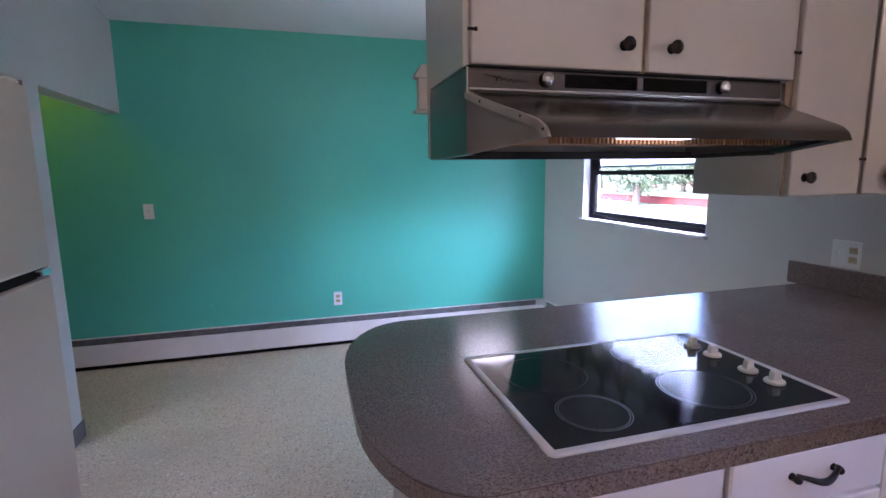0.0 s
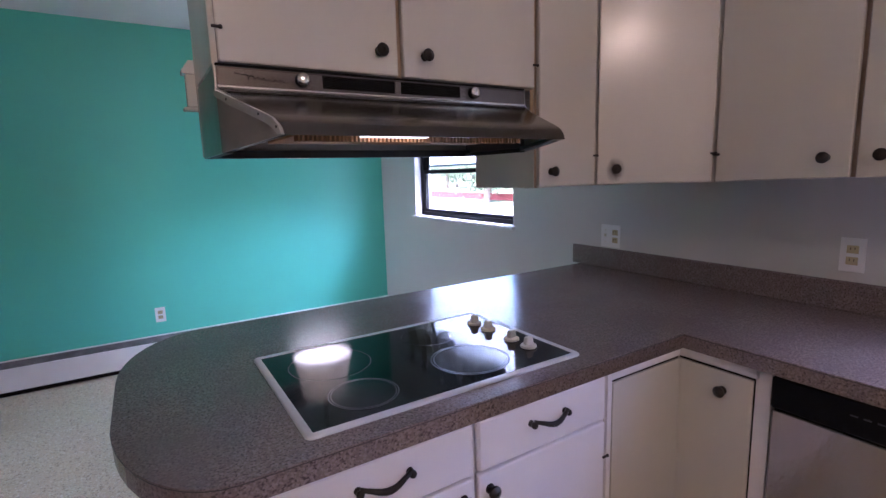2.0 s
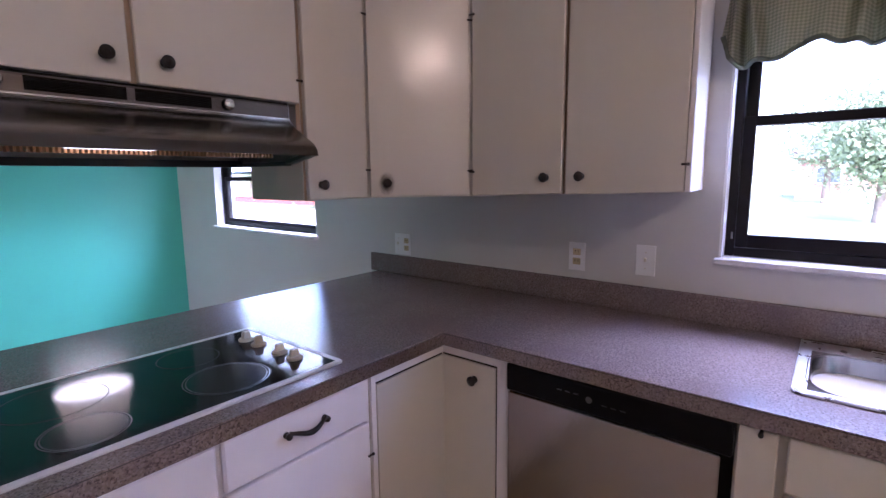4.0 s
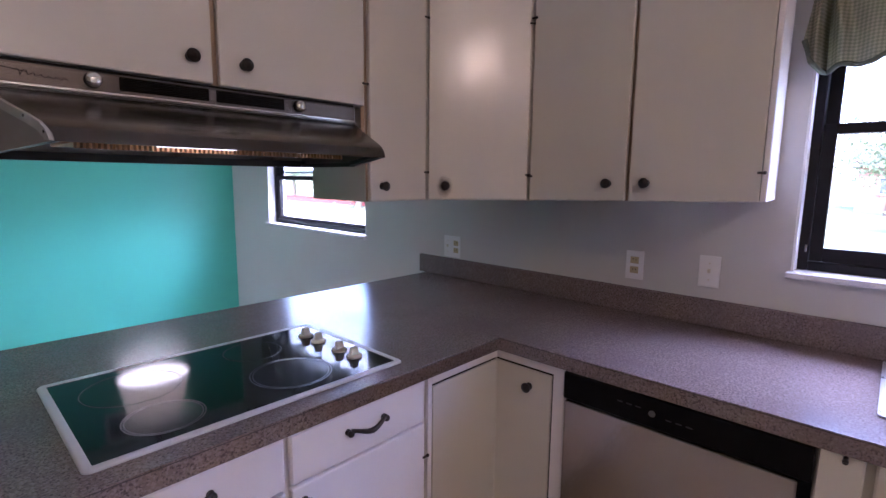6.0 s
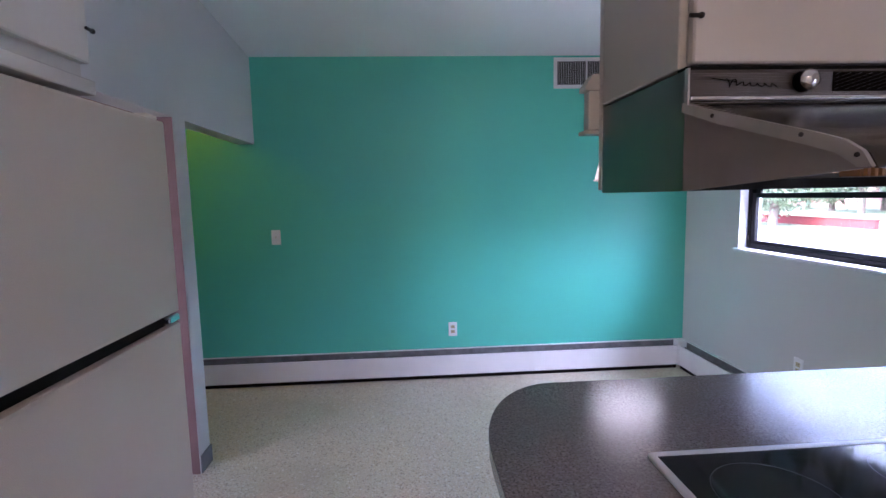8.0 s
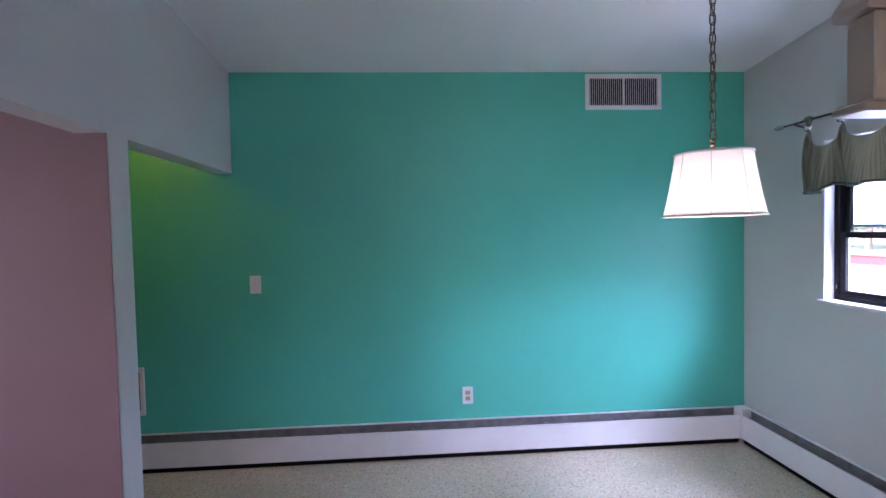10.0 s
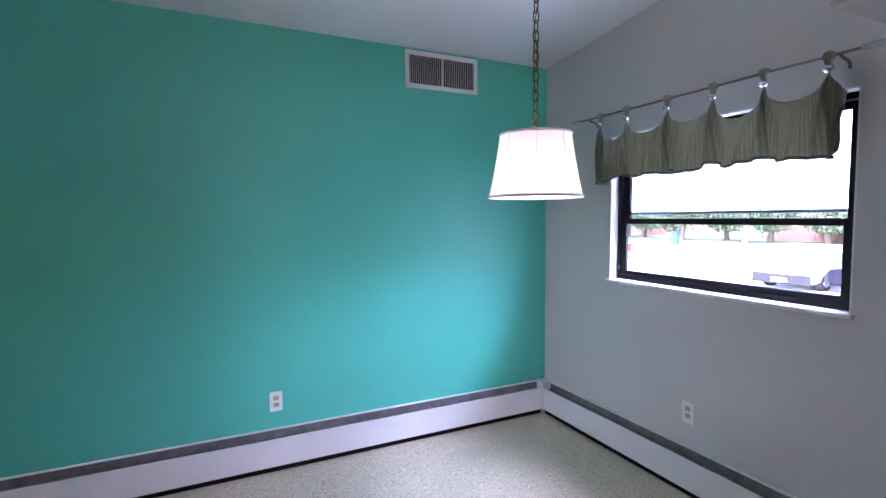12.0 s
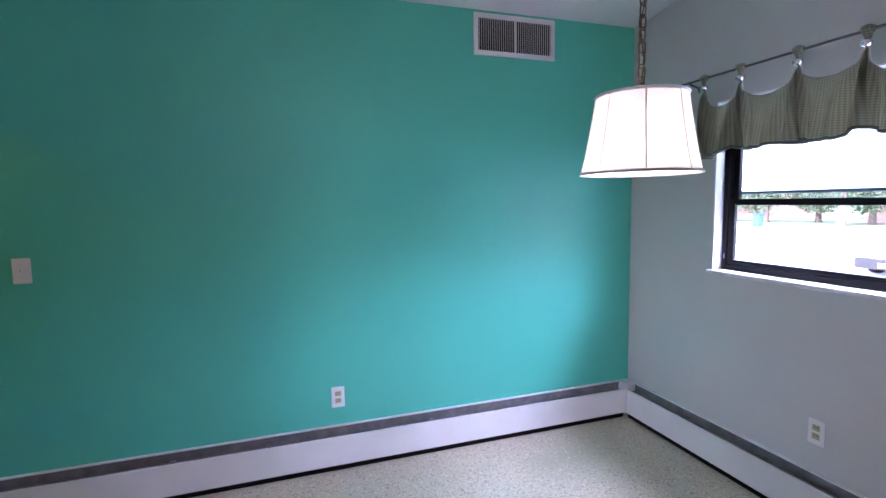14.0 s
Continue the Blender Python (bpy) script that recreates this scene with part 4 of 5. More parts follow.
def sink():
    x0, x1, y0, y1 = SINK
    s = thing("sink", ((x0 + x1) / 2, (y0 + y1) / 2, CT - 0.16), "stainless steel double sink set in the worktop", "sink")
    z = CT + 0.001
    split = (y0 + y1) / 2
    bm = bmesh.new()
    holes = [(x0 + 0.03, x1 - 0.1, split + 0.015, y1 - 0.03), (x0 + 0.03, x1 - 0.1, y0 + 0.03, split - 0.015)]
    for a in ((x0 + 0.03, x1, y1 - 0.03, y1), (x0 + 0.03, x1, y0, y0 + 0.03), (x0, x0 + 0.03, y0 + 0.03, y1 - 0.03), (x1 - 0.1, x1, y0 + 0.03, y1 - 0.03), (x0 + 0.03, x1 - 0.1, split - 0.015, split + 0.015)):
        bx(bm, *a, z, z + 0.005, 0.0)
    for cy, st in ((y1 - 0.03, 90), (y0 + 0.03, 180)):
        prism(bm, [(x0 + 0.03, cy)] + arc(x0 + 0.03, cy, 0.03, 0.03, st, st + 90, 8), z, z + 0.005)
    for a in ((x0 + 0.03, x1, y1 - 0.0065, y1 - 0.002), (x0 + 0.03, x1, y0 + 0.002, y0 + 0.0065), (x0 + 0.002, x0 + 0.0065, y0 + 0.03, y1 - 0.03)):
        bx(bm, *a, z + 0.004, z + 0.0068, 0.001)
    part("deck", bm, DECK, s, "polished steel deck")
    for a in holes:
        b = bmesh.new()
        xa, xb, ya, yb = a
        r = 0.085
        def loop(inset, zz, rr):
            pts = []
            for cx, cy, st in ((xb - inset - rr, yb - inset - rr, 0), (xa + inset + rr, yb - inset - rr, 90), (xa + inset + rr, ya + inset + rr, 180), (xb - inset - rr, ya + inset + rr, 270)):
                for i in range(6):
                    t = radians(st + i * 18)
                    pts.append(b.verts.new((cx + rr * math.cos(t), cy + rr * math.sin(t), zz)))
            return pts
        ls = [loop(-0.006, z + 0.0055, r + 0.006), loop(0.004, z + 0.003, r), loop(0.012, z - 0.12, r), loop(0.03, z - 0.155, r), loop(0.1, z - 0.16, r)]
        for p, q in zip(ls, ls[1:]):
            for i in range(24):
                b.faces.new((p[i], p[(i + 1) % 24], q[(i + 1) % 24], q[i]))
        b.faces.new(ls[-1])
        # corner fillets between the rounded bowl and the square hole
        bowl = part("bowl", b, STEELP, s, "steel bowl", smooth=True)
        f = bmesh.new()
        for cx, cy, sx, sy in ((xb, yb, 1, 1), (xa, yb, -1, 1), (xa, ya, -1, -1), (xb, ya, 1, -1)):
            ccx, ccy = cx - sx * r, cy - sy * r
            prev = None
            cor = f.verts.new((cx, cy, z + 0.0052))
            for i in range(7):
                t = radians(i * 15)
                v = f.verts.new((ccx + sx * r * math.cos(t), ccy + sy * r * math.sin(t), z + 0.0052))
                if prev:
                    f.faces.new((prev, v, cor))
                prev = v
        part("fillet", f, STEELP, bowl)


sink()

# ---- fridge and the cabinet over it ----


def fridge():
    x1 = -2.85
    y1, y0 = -2.61, -3.40
    f = thing("fridge", (-3.15, (y0 + y1) / 2, 0), "cream fridge freezer with a dark grip between its doors", "fridge")
    part("cabinet", box(x1 - 0.59, x1 - 0.055, y0 + 0.005, y1 - 0.005, 0.02, 1.655, 0.006), FRIDGEM, f)
    part("gasket", box(x1 - 0.0545, x1 - 0.046, y0 + 0.01, y1 - 0.01, 0.08, 1.65), DARKSLOT, f, "dark door gasket")
    part("freezer_door", box(x1 - 0.0455, x1, y0, y1, 1.20, 1.668, 0.008, seg=2), FRIDGEM, f)
    part("fridge_door", box(x1 - 0.0455, x1, y0, y1, 0.09, 1.172, 0.008, seg=2), FRIDGEM, f)
    part("grip", box(x1 - 0.044, x1 - 0.018, y0 + 0.004, y1 - 0.004, 1.1725, 1.1995), DARKSLOT, f, "dark recessed grip")
    part("grip_end", box(x1 - 0.017, x1 + 0.001, y1 - 0.055, y1 - 0.003, 1.176, 1.196, 0.004), CHROME, f, "bright metal end of the grip")
    part("kick_grille", box(x1 - 0.04, x1 - 0.02, y0 + 0.01, y1 - 0.01, 0.0, 0.085), BLACKM, f)
    part("top_hinge", box(x1 - 0.07, x1 - 0.01, y1 - 0.06, y1 - 0.01, 1.6685, 1.680, 0.004), IVORY, f, "ivory hinge cover")
    c = thing("fridge_cabinet", (-3.15, -3.4, 1.70), "cream painted cabinet with flat doors above the fridge", "cabinet", "kitchen wall cabinets")
    cx = -2.86
    part("body", box(WX + 0.001, cx, -3.9, -2.885, 1.704, 2.45, 0.002), CABM, c)
    part("bottom_rail", box(cx - 0.03, cx + 0.012, -3.9, -2.866, 1.677, 1.7035, 0.002), CABM, c)
    door(c, (cx + 0.021, -3.38), (cx + 0.021, -2.89), 1.728, 2.43, "a", 1.79, (1.79, 2.3), material=CABM)
    door(c, (cx + 0.021, -3.88), (cx + 0.021, -3.40), 1.728, 2.43, "b", 1.79, (1.79, 2.3), material=CABM)


fridge()

# ---- fittings on the walls ----


def plate(kind, pos, n, w=0.07, h=0.115):
    """A wall plate at pos, facing -y or -x; kind: duplex, switch, combo."""
    p = Vector(pos)
    n = Vector(n)
    u = Vector((1, 0, 0)) if abs(n.y) > 0.5 else Vector((0, 1, 0))

    def bb(a0, a1, z0, z1, d0, d1, bev=0.0):
        q = [p + u * a0 + n * d0 + Vector((0, 0, z0)), p + u * a1 + n * d1 + Vector((0, 0, z1))]
        return box(*(v for i in range(3) for v in sorted((q[0][i], q[1][i]))), bev)
    names = {"duplex": ("socket_outlet", "white wall plate with a double power socket", "power socket"),
             "switch": ("light_switch", "white wall plate with a toggle switch", "light switch"),
             "combo": ("switch_and_socket", "white wall plate with a toggle switch and power sockets", "power socket")}[kind]
    t = thing(names[0], p + n * 0.003, names[1], names[2], "wall plates")
    t.location.z -= h / 2
    part("plate", bb(-w / 2, w / 2, -h / 2, h / 2, 0.0, 0.005, 0.0015), WHITEP, t)
    offs = {"duplex": [0], "switch": [], "combo": [-w / 4 if abs(n.x) > 0.5 else w / 4]}[kind]
    for o in offs:
        for dz in (-0.0195, 0.0195):
            s = part("receptacle", bb(o - 0.0165, o + 0.0165, dz - 0.0135, dz + 0.0135, 0.0052, 0.0072, 0.001), SOCKET, t, "tan socket face")
            for a in (-0.006, 0.006):
                part("slot", bb(o + a - 0.001, o + a + 0.001, dz - 0.001, dz + 0.007, 0.0073, 0.0077), DARKSLOT, s)
    if kind != "duplex":
        o = 0 if kind == "switch" else -offs[0]
        part("toggle", bb(o - 0.004, o + 0.004, -0.004, 0.01, 0.0052, 0.014, 0.001), IVORY, t, "ivory toggle")
        for dz in (-0.03, 0.03):
            part("screw", bb(o - 0.0025, o + 0.0025, dz - 0.0025, dz + 0.0025, 0.0052, 0.0062), IVORY, t)
    return t


plate("duplex", (-1.947, -0.0, 0.392), (0, -1, 0))
plate("switch", (-3.317, -0.0, 1.181), (0, -1, 0))
plate("duplex", (0.0, -1.227, 0.416), (-1, 0, 0))
plate("combo", (0.0, -2.676, 1.078), (-1, 0, 0), w=0.115)
plate("duplex", (0.0, -3.657, 1.105), (-1, 0, 0))
plate("switch", (0.0, -3.927, 1.115), (-1, 0, 0))


def grille(name, x0, x1, z0, z1, rows, cols, label):
    g = thing(name, ((x0 + x1) / 2, -0.006, z0), label, "air vent")
    bm = bmesh.new()
    w = 0.028
    for a in ((x0, x1, z0, z0 + w), (x0, x1, z1 - w, z1), (x0, x0 + w, z0 + w, z1 - w), (x1 - w, x1, z0 + w, z1 - w)):
        bx(bm, a[0], a[1], -0.012, -0.0005, a[2], a[3], 0.003)
    part("frame", bm, TRIM, g, "white metal frame")
    # no depth behind the slats: the duct's shade is a dark sheet
    part("duct", box(x0 + w, x1 - w, -0.0025, -0.0008, z0 + w, z1 - w), FIN if z0 < 1 else DARKSLOT, g, "dark sheet painted as the unlit duct behind the slats")
    for i in range(cols):
        x = x0 + w + (x1 - x0 - 2 * w) * (i + 0.5) / cols
        part("slat", box(x - 0.001, x + 0.001, -0.009, -0.006, z0 + w, z1 - w), TRIM, g)
    for i in range(rows):
        z = z0 + w + (z1 - z0 - 2 * w) * (i + 0.5) / rows
        part("cross_slat", box(x0 + w, x1 - w, -0.0048, -0.0032, z - 0.0008, z + 0.0008), FIN, g)
    return g


g = grille("air_vent", -1.114, -0.589, 2.292, 2.527, 13, 34, "white metal air vent high on the teal wall")
part("centre_bar", box(-0.8575, -0.8455, -0.0125, -0.0045, 2.322, 2.497, 0.001), TRIM, g)
grille("air_vent", -4.36, -4.035, 0.357, 0.668, 16, 3, "white metal return air vent low on the wall in the hall")

# ---- pendant lamp ----


def pendant():
    cx, cy = -1.113, -1.375
    zb, zt = 1.537, 1.777
    rb, rt = 0.180, 0.136
    ceil = CZ - CSLOPE * cy
    p = thing("pendant_lamp", (cx, cy, zb), "lit pendant lamp with white cloth shade on a brass chain", "pendant lamp")
    n = 48
    bm = bmesh.new()
    rings = []
    side = [(rb, zb), (rb - 0.014, zb + 0.06), (rb - 0.027, zb + 0.13), (rt + 0.007, zb + 0.19), (rt, zt)]
    loops = side + [(r - 0.003, z) for r, z in side[::-1]]
    for r, z in loops:
        rings.append([bm.verts.new((cx + r * math.cos(2 * math.pi * i / n), cy + r * math.sin(2 * math.pi * i / n), z)) for i in range(n)])
    for a, b in [(k, (k + 1) % len(loops)) for k in range(len(loops))]:
        for i in range(n):
            bm.faces.new((rings[a][i], rings[a][(i + 1) % n], rings[b][(i + 1) % n], rings[b][i]))
    sh = part("shade", bm, GLOWSH, p, "white cloth shade", smooth=True)
    for r, z, h in ((rb, zb, 0.010), (rt, zt, 0.009)):
        part("hem", tube(bmesh.new(), [(cx + (r + 0.001) * math.cos(2 * math.pi * i / n), cy + (r + 0.001) * math.sin(2 * math.pi * i / n), z) for i in range(n)], 0.0045, 6, True), WHITEP if z > 1.7 else IVORY, sh, "stitched hem", smooth=True)
    for i in range(8):
        a = radians(i * 45 + 10)
        part("seam", tube(bmesh.new(), [(cx + (q + 0.0006) * math.cos(a), cy + (q + 0.0006) * math.sin(a), z) for q, z in side], 0.0014, 5), IVORY, sh, "seam")
    for i in range(3):
        a = radians(i * 120)
        part("spider_arm", cyl(bmesh.new(), (cx, cy, zt - 0.012), (cx + rt * math.cos(a), cy + rt * math.sin(a), zt - 0.003), 0.002, n=6), BRASS, p)
    part("stem", turned(bmesh.new(), (cx, cy, 1.73), (0, 0, 1), [(0, 0.016), (0.04, 0.016), (0.05, 0.006), (0.075, 0.006), (0.08, 0.011), (0.09, 0.004)], 16), BRASS, p, "brass stem", smooth=True)
    part("diffuser", turned(bmesh.new(), (cx, cy, zb + 0.004), (0, 0, 1), [(0, rb - 0.010), (0.003, rb - 0.007), (0.006, rb - 0.010)], 48), BULB, p, "glowing white diffuser across the shade's mouth", smooth=True)
    z = 1.812
    k = 0
    L, W, R = 0.023, 0.0115, 0.0027
    base = None
    while z < ceil - 0.05:
        pts = []
        for i in range(16):
            a = 2 * math.pi * i / 16
            pts.append((W * math.cos(a), (L - W) * (1 if math.sin(a) > 0 else -1) * (1 if abs(math.sin(a)) > 0.05 else 0) + W * math.sin(a)))
        q = [(cx + (u if k % 2 else 0), cy + (0 if k % 2 else u), z + v) for u, v in pts]
        part("chain_link", tube(bmesh.new(), q, R, 6, True), BRASS, p, "aged brass link", smooth=True)
        z += 2 * L - 3.2 * R
        k += 1
    part("cord", tube(bmesh.new(), [(cx + 0.006 * math.sin(i * 1.3), cy + 0.006 * math.cos(i * 1.3), 1.81 + (ceil - 1.85) * i / 20) for i in range(21)], 0.0022, 6), BRASS, p, "twisted cord", smooth=True)
    part("canopy", turned(bmesh.new(), (cx, cy, ceil + 0.004), (0, 0, -1), [(0, 0.065), (0.012, 0.062), (0.03, 0.03), (0.045, 0.008)], 28), BRASS, p, "brass ceiling canopy", smooth=True)


BULB = bpy.data.materials.new("lit_diffuser")
BULB.use_nodes = True
BULB.node_tree.nodes["Principled BSDF"].inputs["Emission Color"].default_value = (1, 0.94, 0.84, 1)
BULB.node_tree.nodes["Principled BSDF"].inputs["Emission Strength"].default_value = 1.8
pendant()

# ---- valances ----


def valance(y_start, y_end, z_rod, knots, sags, hem, tail, label, seed):
    """A scarf valance knotted on a rod. knots: places along y, from north to south; sags: depth of each swag; hem: (y, z)."""
    rng = random.Random(seed)
    x = -0.08
    r = thing("curtain_rod", (x, (y_start + y_end) / 2, z_rod - 0.01), "thin grey metal curtain rod with glass finials over the window", "curtain rod")
    part("rod", cyl(bmesh.new(), (x, y_start, z_rod), (x, y_end, z_rod), 0.006, n=12), STEEL, r, smooth=True)
    for y, s in ((y_start, 1), (y_end, -1)):
        part("finial", turned(bmesh.new(), (x, y, z_rod), (0, s, 0), [(0, 0.009), (0.008, 0.011), (0.012, 0.007), (0.03, 0.015), (0.055, 0.013), (0.085, 0.002)], 8), SAND, r, "pointed glass finial")
        part("bracket", tube(bmesh.new(), [(x, y - s * 0.07, z_rod), (x + 0.03, y - s * 0.07, z_rod - 0.012), (-0.012, y - s * 0.07, z_rod - 0.02), (-0.0005, y - s * 0.07, z_rod - 0.045)], 0.006, 8), STEEL, r, "rod bracket", smooth=True)
    v = thing("valance", (x, (y_start + y_end) / 2, z_rod - 0.38), label, "curtain", "window valances")
    nu, nv = 320, 22
    ks = knots
    zk = z_rod - 0.05
    ya, yb = ks[0] + 0.05, ks[-1] - tail
    bm = bmesh.new()
    grid = []
    ph = [rng.uniform(-1.2, 1.2) for _ in range(12)]
    hy, hz = [-a for a, b in hem], [b for a, b in hem]
    for i in range(nu + 1):
        y = ya + (yb - ya) * i / nu
        near = min(ks, key=lambda k: abs(k - y))
        n = ks.index(near)
        side = n + 1 if y < near else n - 1
        j = min(n, side) if 0 <= side < len(ks) else n
        if 0 <= side < len(ks):
            gap = abs(ks[side] - near)
            u = abs(y - near) / (gap / 2)
            sag = sags[j] * math.sin(u * math.pi / 2) ** 0.95
            gather = 0.8 * math.exp(-(u * 1.5) ** 2)
        else:
            u = abs(y - near) / 0.1
            gap = 0.2
            sag = u * (0.125 if y < near else 0.16)
            gather = 0.5 * math.exp(-(u * 1.5) ** 2)
        top = zk - sag
        low = float(np.interp(-y, hy, hz)) + 0.004 * math.sin(y * 53)
        t = (y - near) / (gap / 2)
        row = []
        for q in range(nv + 1):
            s = q / nv
            z = top + (low - top) * s
            fan = 0.042 * math.cos(t * math.pi * 3.9 + ph[n]) * math.exp(-abs(t) * 1.7) * math.sin(min(1, s * 1.5 + 0.15) * math.pi * 0.5)
            belly = 0.042 * math.cos(t * math.pi * 1.15 + ph[n] * 0.5) * s ** 1.2 + 0.005 * math.sin(y * 47 + s * 4) * s
            yy = y + (near - y) * gather * (1 - s) ** 1.3
            row.append(bm.verts.new((x + fan + belly - 0.004, yy, z)))
        grid.append(row)
    for i in range(nu):
        for q in range(nv):
            bm.faces.new((grid[i][q], grid[i + 1][q], grid[i + 1][q + 1], grid[i][q + 1]))
    cl = part("cloth", bm, FABRIC, v, "green and cream checked cloth", smooth=True)
    so = cl.modifiers.new("thick", "SOLIDIFY")
    so.thickness = 0.003
    bmh = bmesh.new()
    me = cl.data
    pts = [me.vertices[i * (nv + 1) + nv].co + v.location for i in range(nu + 1)]
    tube(bmh, [p + Vector((0, 0, 0.004)) for p in pts], 0.0075, 6)
    part("hem", bmh, HEM, v, "rolled hem", smooth=True)
    for n, k in enumerate(ks):
        bm = turned(bmesh.new(), (x, k, z_rod + 0.02), (0, 0, -1), [(0, 0.01), (0.008, 0.022), (0.02, 0.024), (0.035, 0.014), (0.05, 0.010), (0.07, 0.007)], 14)
        for vv in bm.verts:
            vv.co += Vector((rng.uniform(-0.003, 0.003), rng.uniform(-0.003, 0.003), 0))
        part("knot", bm, FABRIC, v, "gathered knot of cloth round the rod", smooth=True)
        b = bmesh.new()
        ball(b, (x - 0.004, k, z_rod - 0.046), 0.021, sz=0.75, u=16, v=10)
        part("bead", b, CHROME, v, "silver bead on the knot", smooth=True)
    return v


valance(-0.46, -1.96, 2.072, [-0.635, -0.845, -1.118, -1.375, -1.612, -1.855], [0.108, 0.100, 0.085, 0.118, 0.092],
        [(-0.58, 1.665), (-0.77, 1.672), (-0.80, 1.700), (-0.90, 1.681), (-1.127, 1.690), (-1.293, 1.674), (-1.35, 1.716), (-1.42, 1.70), (-1.481, 1.678), (-1.596, 1.71), (-1.66, 1.70), (-1.715, 1.68), (-1.83, 1.69), (-1.87, 1.672), (-1.89, 1.70), (-1.93, 1.86)], 0.078,
        "green checked cloth valance with silver beads over the dining window", 3)
valance(-4.02, -5.45, 2.11, [-4.195, -4.50, -4.79, -5.07, -5.33], [0.11, 0.10, 0.11, 0.10],
        [(-4.145, 1.85), (-4.165, 1.79), (-4.185, 1.768), (-4.31, 1.765), (-4.36, 1.79), (-4.40, 1.80), (-4.46, 1.786), (-4.62, 1.785), (-4.8, 1.81), (-5.0, 1.78), (-5.2, 1.80), (-5.4, 1.77)], 0.08,
        "green checked cloth valance over the kitchen window", 5)

# ---- outside ----


def outdoors():
    tagged(lone("ground", box(-400, 400, -400, 400, -0.8, -0.65), GRASS), "sunlit lawn that reaches the horizon", "ground", kind="structure")
    tagged(lone("pavement", box(5.0, 6.4, -200, 200, -0.649, -0.60), CONC), "pale concrete pavement across the lawn", "pavement", kind="structure")
    tagged(lone("road", box(9.0, 17.0, -200, 200, -0.649, -0.635), ROADM), "pale sunlit road", "road", kind="structure")


outdoors()


def house(x, y, w, d, h, label):
    t = thing("brick_house", (x, y, -0.65), label, "house", "houses across the road")
    wl = part("wall", box(x - d / 2, x + d / 2, y - w / 2, y + w / 2, -0.65, h), BRICKM, t, "red brick walls")
    bm = prism(bmesh.new(), [(x - d / 2 - 0.5, h + 0.001), (x + d / 2 + 0.5, h + 0.001), (x, h + 1.9)], y - w / 2 - 0.5, y + w / 2 + 0.5, axis="y")
    part("roof", bm, ROOFM, t, "grey shingled roof")
    n = int(w / 3.4)
    for i in range(n):
        yy = y - w / 2 + w * (i + 0.5) / n
        xf = x - d / 2
        if i == n // 2:
            part("door", box(xf - 0.05, xf - 0.005, yy - 0.5, yy + 0.5, -0.64, 1.8, 0.01), TRIM, t, "white front door")
            continue
        wn_ = part("window", box(xf - 0.06, xf - 0.002, yy - 0.8, yy + 0.8, 0.6, 1.9, 0.01), TRIM, t, "white window frame")
        for s in (-1, 1):
            part("pane", box(xf - 0.07, xf - 0.061, yy + s * 0.38 - 0.34, yy + s * 0.38 + 0.34, 0.7, 1.8), CARG, wn_)
    return t


house(46, 14, 18, 9, 2.6, "low red brick house across the road among trees")
house(50, -10, 16, 9, 2.6, "low red brick house with a white front door")
house(48, 44, 20, 9, 2.6, "low red brick house behind garden trees")


w = thing("garden_wall", (20.6, 37, -0.65), "low red brick garden wall beyond the pale road", "garden wall")
part("wall", box(20.5, 20.72, 18.5, 56, -0.65, -0.22), REDM, w, "red brick wall")
part("coping", box(20.46, 20.76, 18.46, 56, -0.219, -0.16, 0.01), REDM, w)


def tree(x, y, h, r, seed, label):
    rng = random.Random(seed)
    t = thing("tree", (x, y, -0.65), label, "tree", "street trees")
    bm = bmesh.new()
    tube(bm, [(x, y, -0.66), (x + 0.05, y, h * 0.2), (x - 0.05, y + 0.06, h * 0.45), (x, y, h * 0.75)], [0.26, 0.19, 0.14, 0.05], 10)
    tips = []
    for i in range(9):
        a = rng.uniform(0, 6.28)
        z0 = h * rng.uniform(0.18, 0.5)
        e = Vector((x + r * 0.75 * math.cos(a), y + r * 0.75 * math.sin(a), z0 + h * rng.uniform(0.12, 0.35)))
        m = Vector((x + r * 0.3 * math.cos(a), y + r * 0.3 * math.sin(a), z0 + h * 0.08))
        tube(bm, [(x, y, z0), m, e], [0.09, 0.06, 0.02], 6)
        tips += [e, m]
    part("trunk", bm, BARK, t, "rough brown trunk and limbs")
    vs, fs = [], []
    for i in range(7500 if h > 3 else 3500):
        if rng.random() < 0.75:
            c = tips[rng.randrange(len(tips))]
            p = c + Vector([rng.gauss(0, r * 0.21) for _ in range(3)])
        else:
            a, b = rng.uniform(0, 6.28), rng.uniform(-0.9, 1)
            q = math.sqrt(1 - b * b) * r * rng.uniform(0.4, 0.95)
            p = Vector((x + q * math.cos(a), y + q * math.sin(a), h * 0.52 + b * r * 0.62))
        u = Vector([rng.gauss(0, 1) for _ in range(3)]).normalized() * rng.uniform(0.07, 0.15)
        w = u.cross(Vector([rng.gauss(0, 1) for _ in range(3)])).normalized() * rng.uniform(0.04, 0.09)
        k = len(vs)
        vs += [p - u - t.location, p + w - t.location, p + u - t.location, p - w - t.location]
        fs.append((k, k + 1, k + 2, k + 3))
    me = bpy.data.meshes.new("crown")
    me.from_pydata(vs, [], fs)
    me.materials.append(LEAF)
    c = new("crown", me)
    c.parent = t
    tagged(c, "loose green leaves in clumps", kind="stuff")
    return t


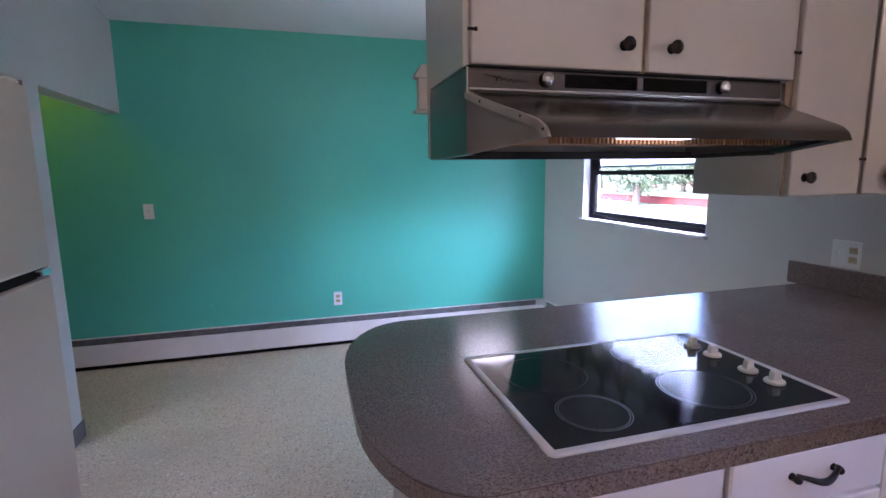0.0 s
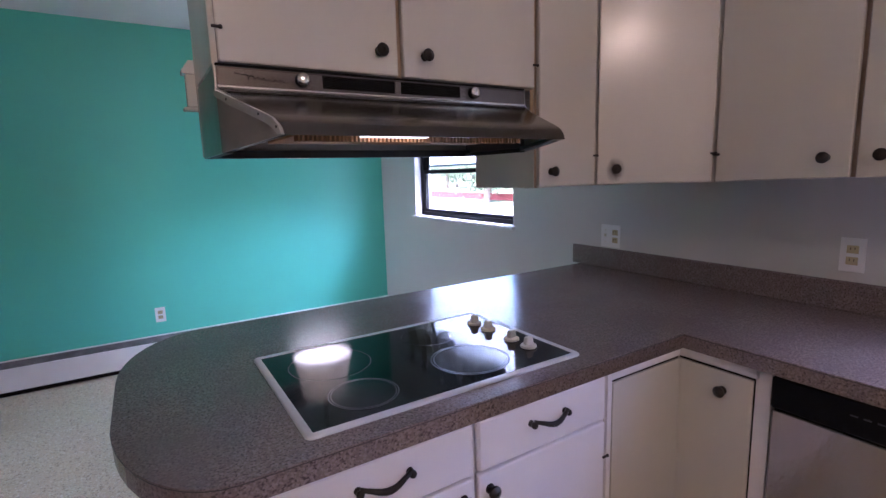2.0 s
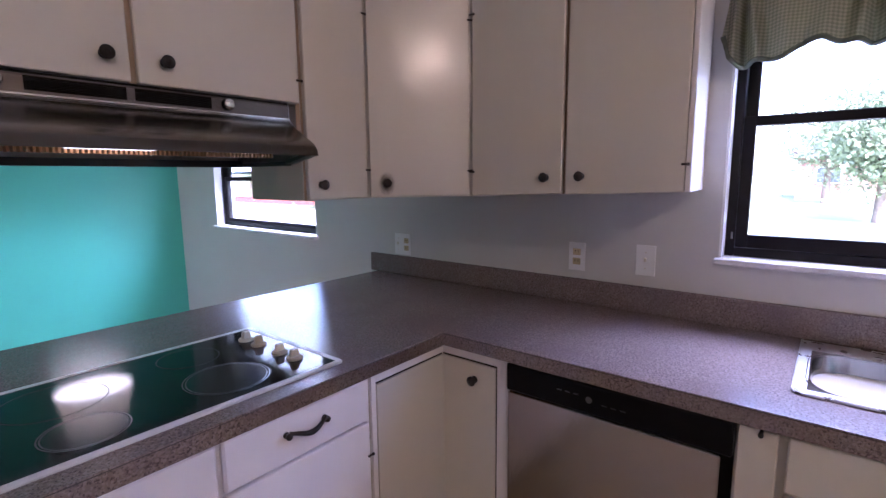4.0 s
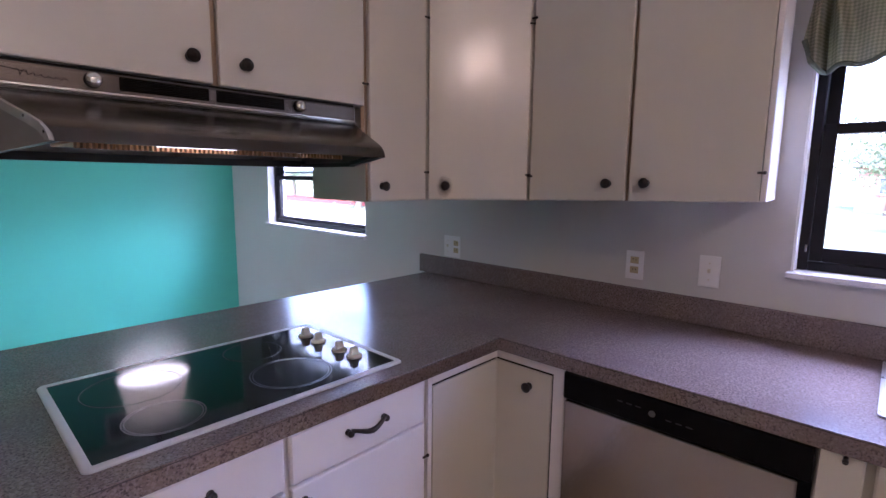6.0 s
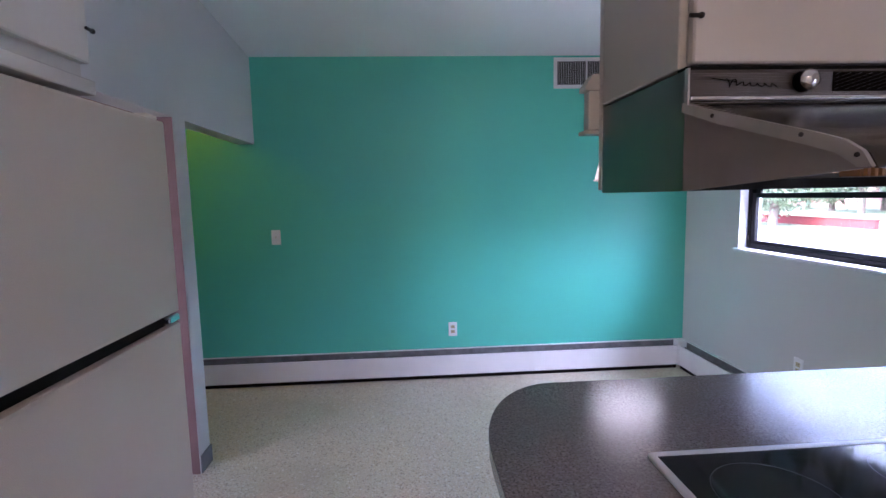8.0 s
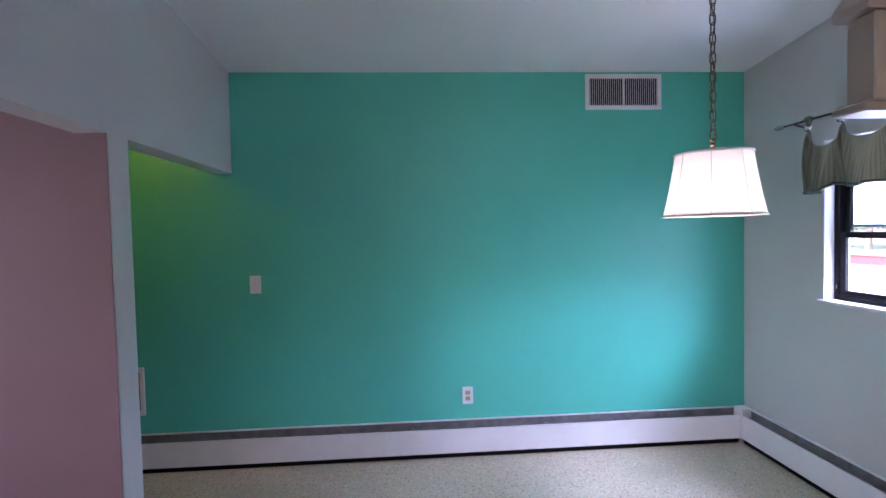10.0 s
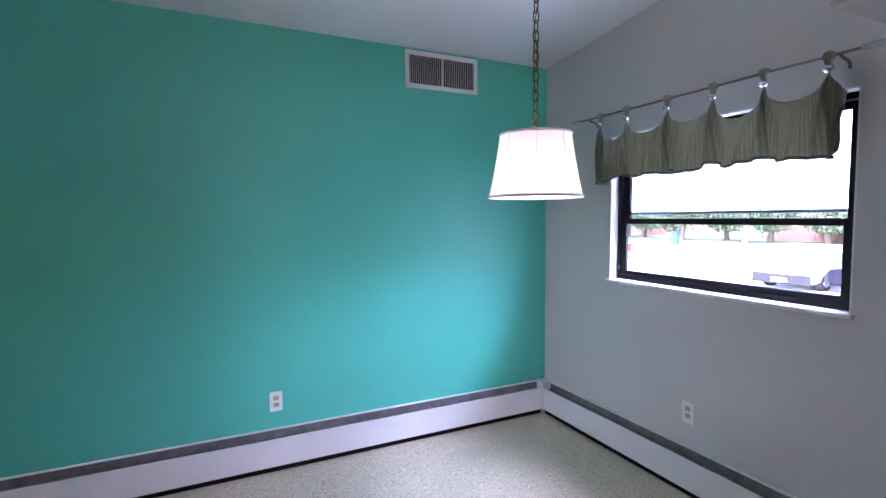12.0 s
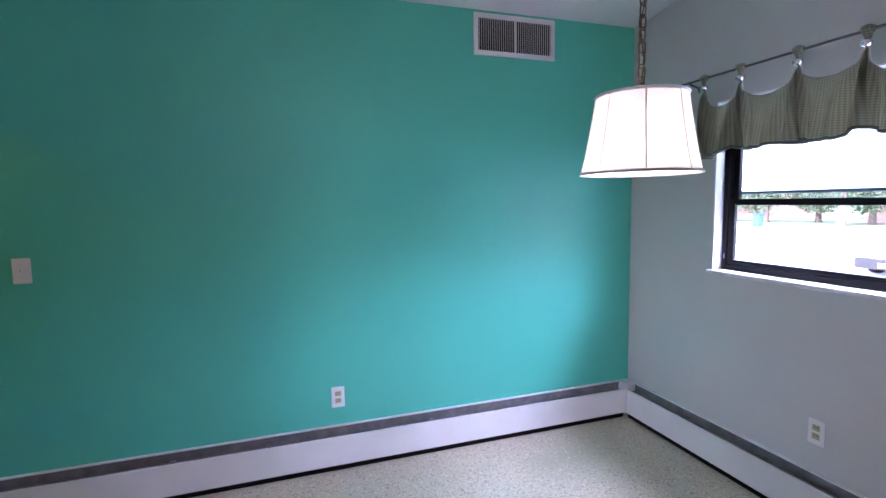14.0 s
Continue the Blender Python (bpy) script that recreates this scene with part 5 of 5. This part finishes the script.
TREES = ((24, 3.0, 6.5, 2.6), (37, 11, 7, 3.4), (34, 20, 7.5, 3.6), (25, -6, 6.0, 2.6), (28, -14, 7, 3.0), (33, 32, 8, 3.8), (36, 27, 7, 3.4),
         (38, 5, 8, 3.4), (40, 15.5, 7, 3.4), (22, 27, 6, 2.6), (30, 41, 8, 3.8), (34, 52, 8, 3.6), (18.4, 22.6, 3.7, 2.3), (39, 36, 8, 4.0), (27, 46, 7, 3.2), (40, -4, 8, 3.8))
for k, (x, y, h, r) in enumerate(TREES):
    tree(x, y, h, r, 20 + k, "street tree with a brown trunk and loose green crown")

for k, (x, y, h, r) in enumerate(((38, 9.5, 2.2, 1.7), (37.5, 13, 2.6, 2.0), (39, 17, 2.0, 1.6), (38, 20.5, 2.5, 2.0), (38.5, 24.5, 2.3, 1.9), (37, 28.5, 2.7, 2.1), (38, 33, 2.2, 1.8), (36, 38, 2.6, 2.1), (38, 43, 2.4, 2.1), (37.5, 47.5, 2.8, 2.3), (38, 52, 2.5, 2.1), (39, 57, 2.7, 2.4), (39, 4.5, 2.4, 1.9))):
    b = tree(x, y, h, r, 70 + k, "low rounded garden bush with loose green leaves")
    b.name = "bush"
    b["category"], b["group"] = "bush", "garden bushes"


def car(x, y, paint, label, turn, tall, group="parked cars"):
    t = thing("car", (x, y, -0.635), label, "car", group)
    z = -0.635
    L, W = 4.5, 1.75
    bm = prism(bmesh.new(), [(y - L / 2, z + 0.28), (y + L / 2, z + 0.28), (y + L / 2, z + 0.75), (y + L / 2 - 1.2, z + 0.92), (y - L / 2 + 0.5, z + 0.92), (y - L / 2, z + 0.8)], x - W / 2, x + W / 2, axis="x")
    bmesh.ops.bevel(bm, geom=list(bm.edges), offset=0.06, segments=2, affect="EDGES")
    part("body", bm, paint, t)
    bm = prism(bmesh.new(), [(y - L / 2 + 0.5, z + 0.921), (y + L / 2 - 1.3, z + 0.921), (y + L / 2 - 1.95, z + 1.38), (y - L / 2 + 1.0, z + 1.4)], x - W / 2 + 0.1, x + W / 2 - 0.1, axis="x")
    bmesh.ops.bevel(bm, geom=list(bm.edges), offset=0.05, segments=2, affect="EDGES")
    part("cabin", bm, CARG, t, "dark car windows")
    part("roof", box(x - W / 2 + 0.17, x + W / 2 - 0.17, y - L / 2 + 1.05, y + L / 2 - 2.0, z + 1.385, z + 1.42, 0.01), paint, t)
    for yy in (y - 1.4, y + 1.35):
        for s in (-1, 1):
            xx = x + s * (W / 2 - 0.1)
            w = part("wheel", cyl(bmesh.new(), (xx - 0.11, yy, z + 0.31), (xx + 0.11, yy, z + 0.31), 0.31, n=28), RUB, t, "black tyre")
            part("rim", cyl(bmesh.new(), (xx - 0.115, yy, z + 0.31), (xx + 0.115, yy, z + 0.31), 0.19, n=20), CHROME, w, "metal wheel rim")
    for yy in (y - L / 2 - 0.002, y + L / 2 - 0.02):
        part("bumper", box(x - W / 2 + 0.01, x + W / 2 - 0.01, yy - 0.09, yy + 0.07, z + 0.24, z + 0.62, 0.03), RUB, t, "dark rubber bumper")
        if yy > y:
            part("number_plate", box(x - 0.24, x + 0.24, yy + 0.071, yy + 0.08, z + 0.32, z + 0.47), WHITEP, t, "pale number plate")
        for s in (-1, 1):
            part("lamp", box(x + s * 0.62 - 0.16, x + s * 0.62 + 0.16, yy - 0.01, yy + 0.03, z + 0.6, z + 0.72, 0.01), CHROME, t, "car lamp")
    t.rotation_euler.z = radians(turn)
    t.scale = (0.88, 0.88, tall)
    return t


car(14.2, 5.25, CARWH, "white car with a dark bumper parked on the pale road", 91, 0.75)
car(13.4, 2.3, CARP, "dark blue car parked on the pale road", 0, 0.85)
b = thing("recycling_bin", (30.0, 22.9, -0.65), "blue plastic bin standing beside the road", "bin")
part("body", box(29.75, 30.25, 22.65, 23.15, -0.6, 0.2, 0.04), BLUEP, b)
part("lid", box(29.7, 30.3, 22.6, 23.2, 0.205, 0.27, 0.02), BLUEP, b)
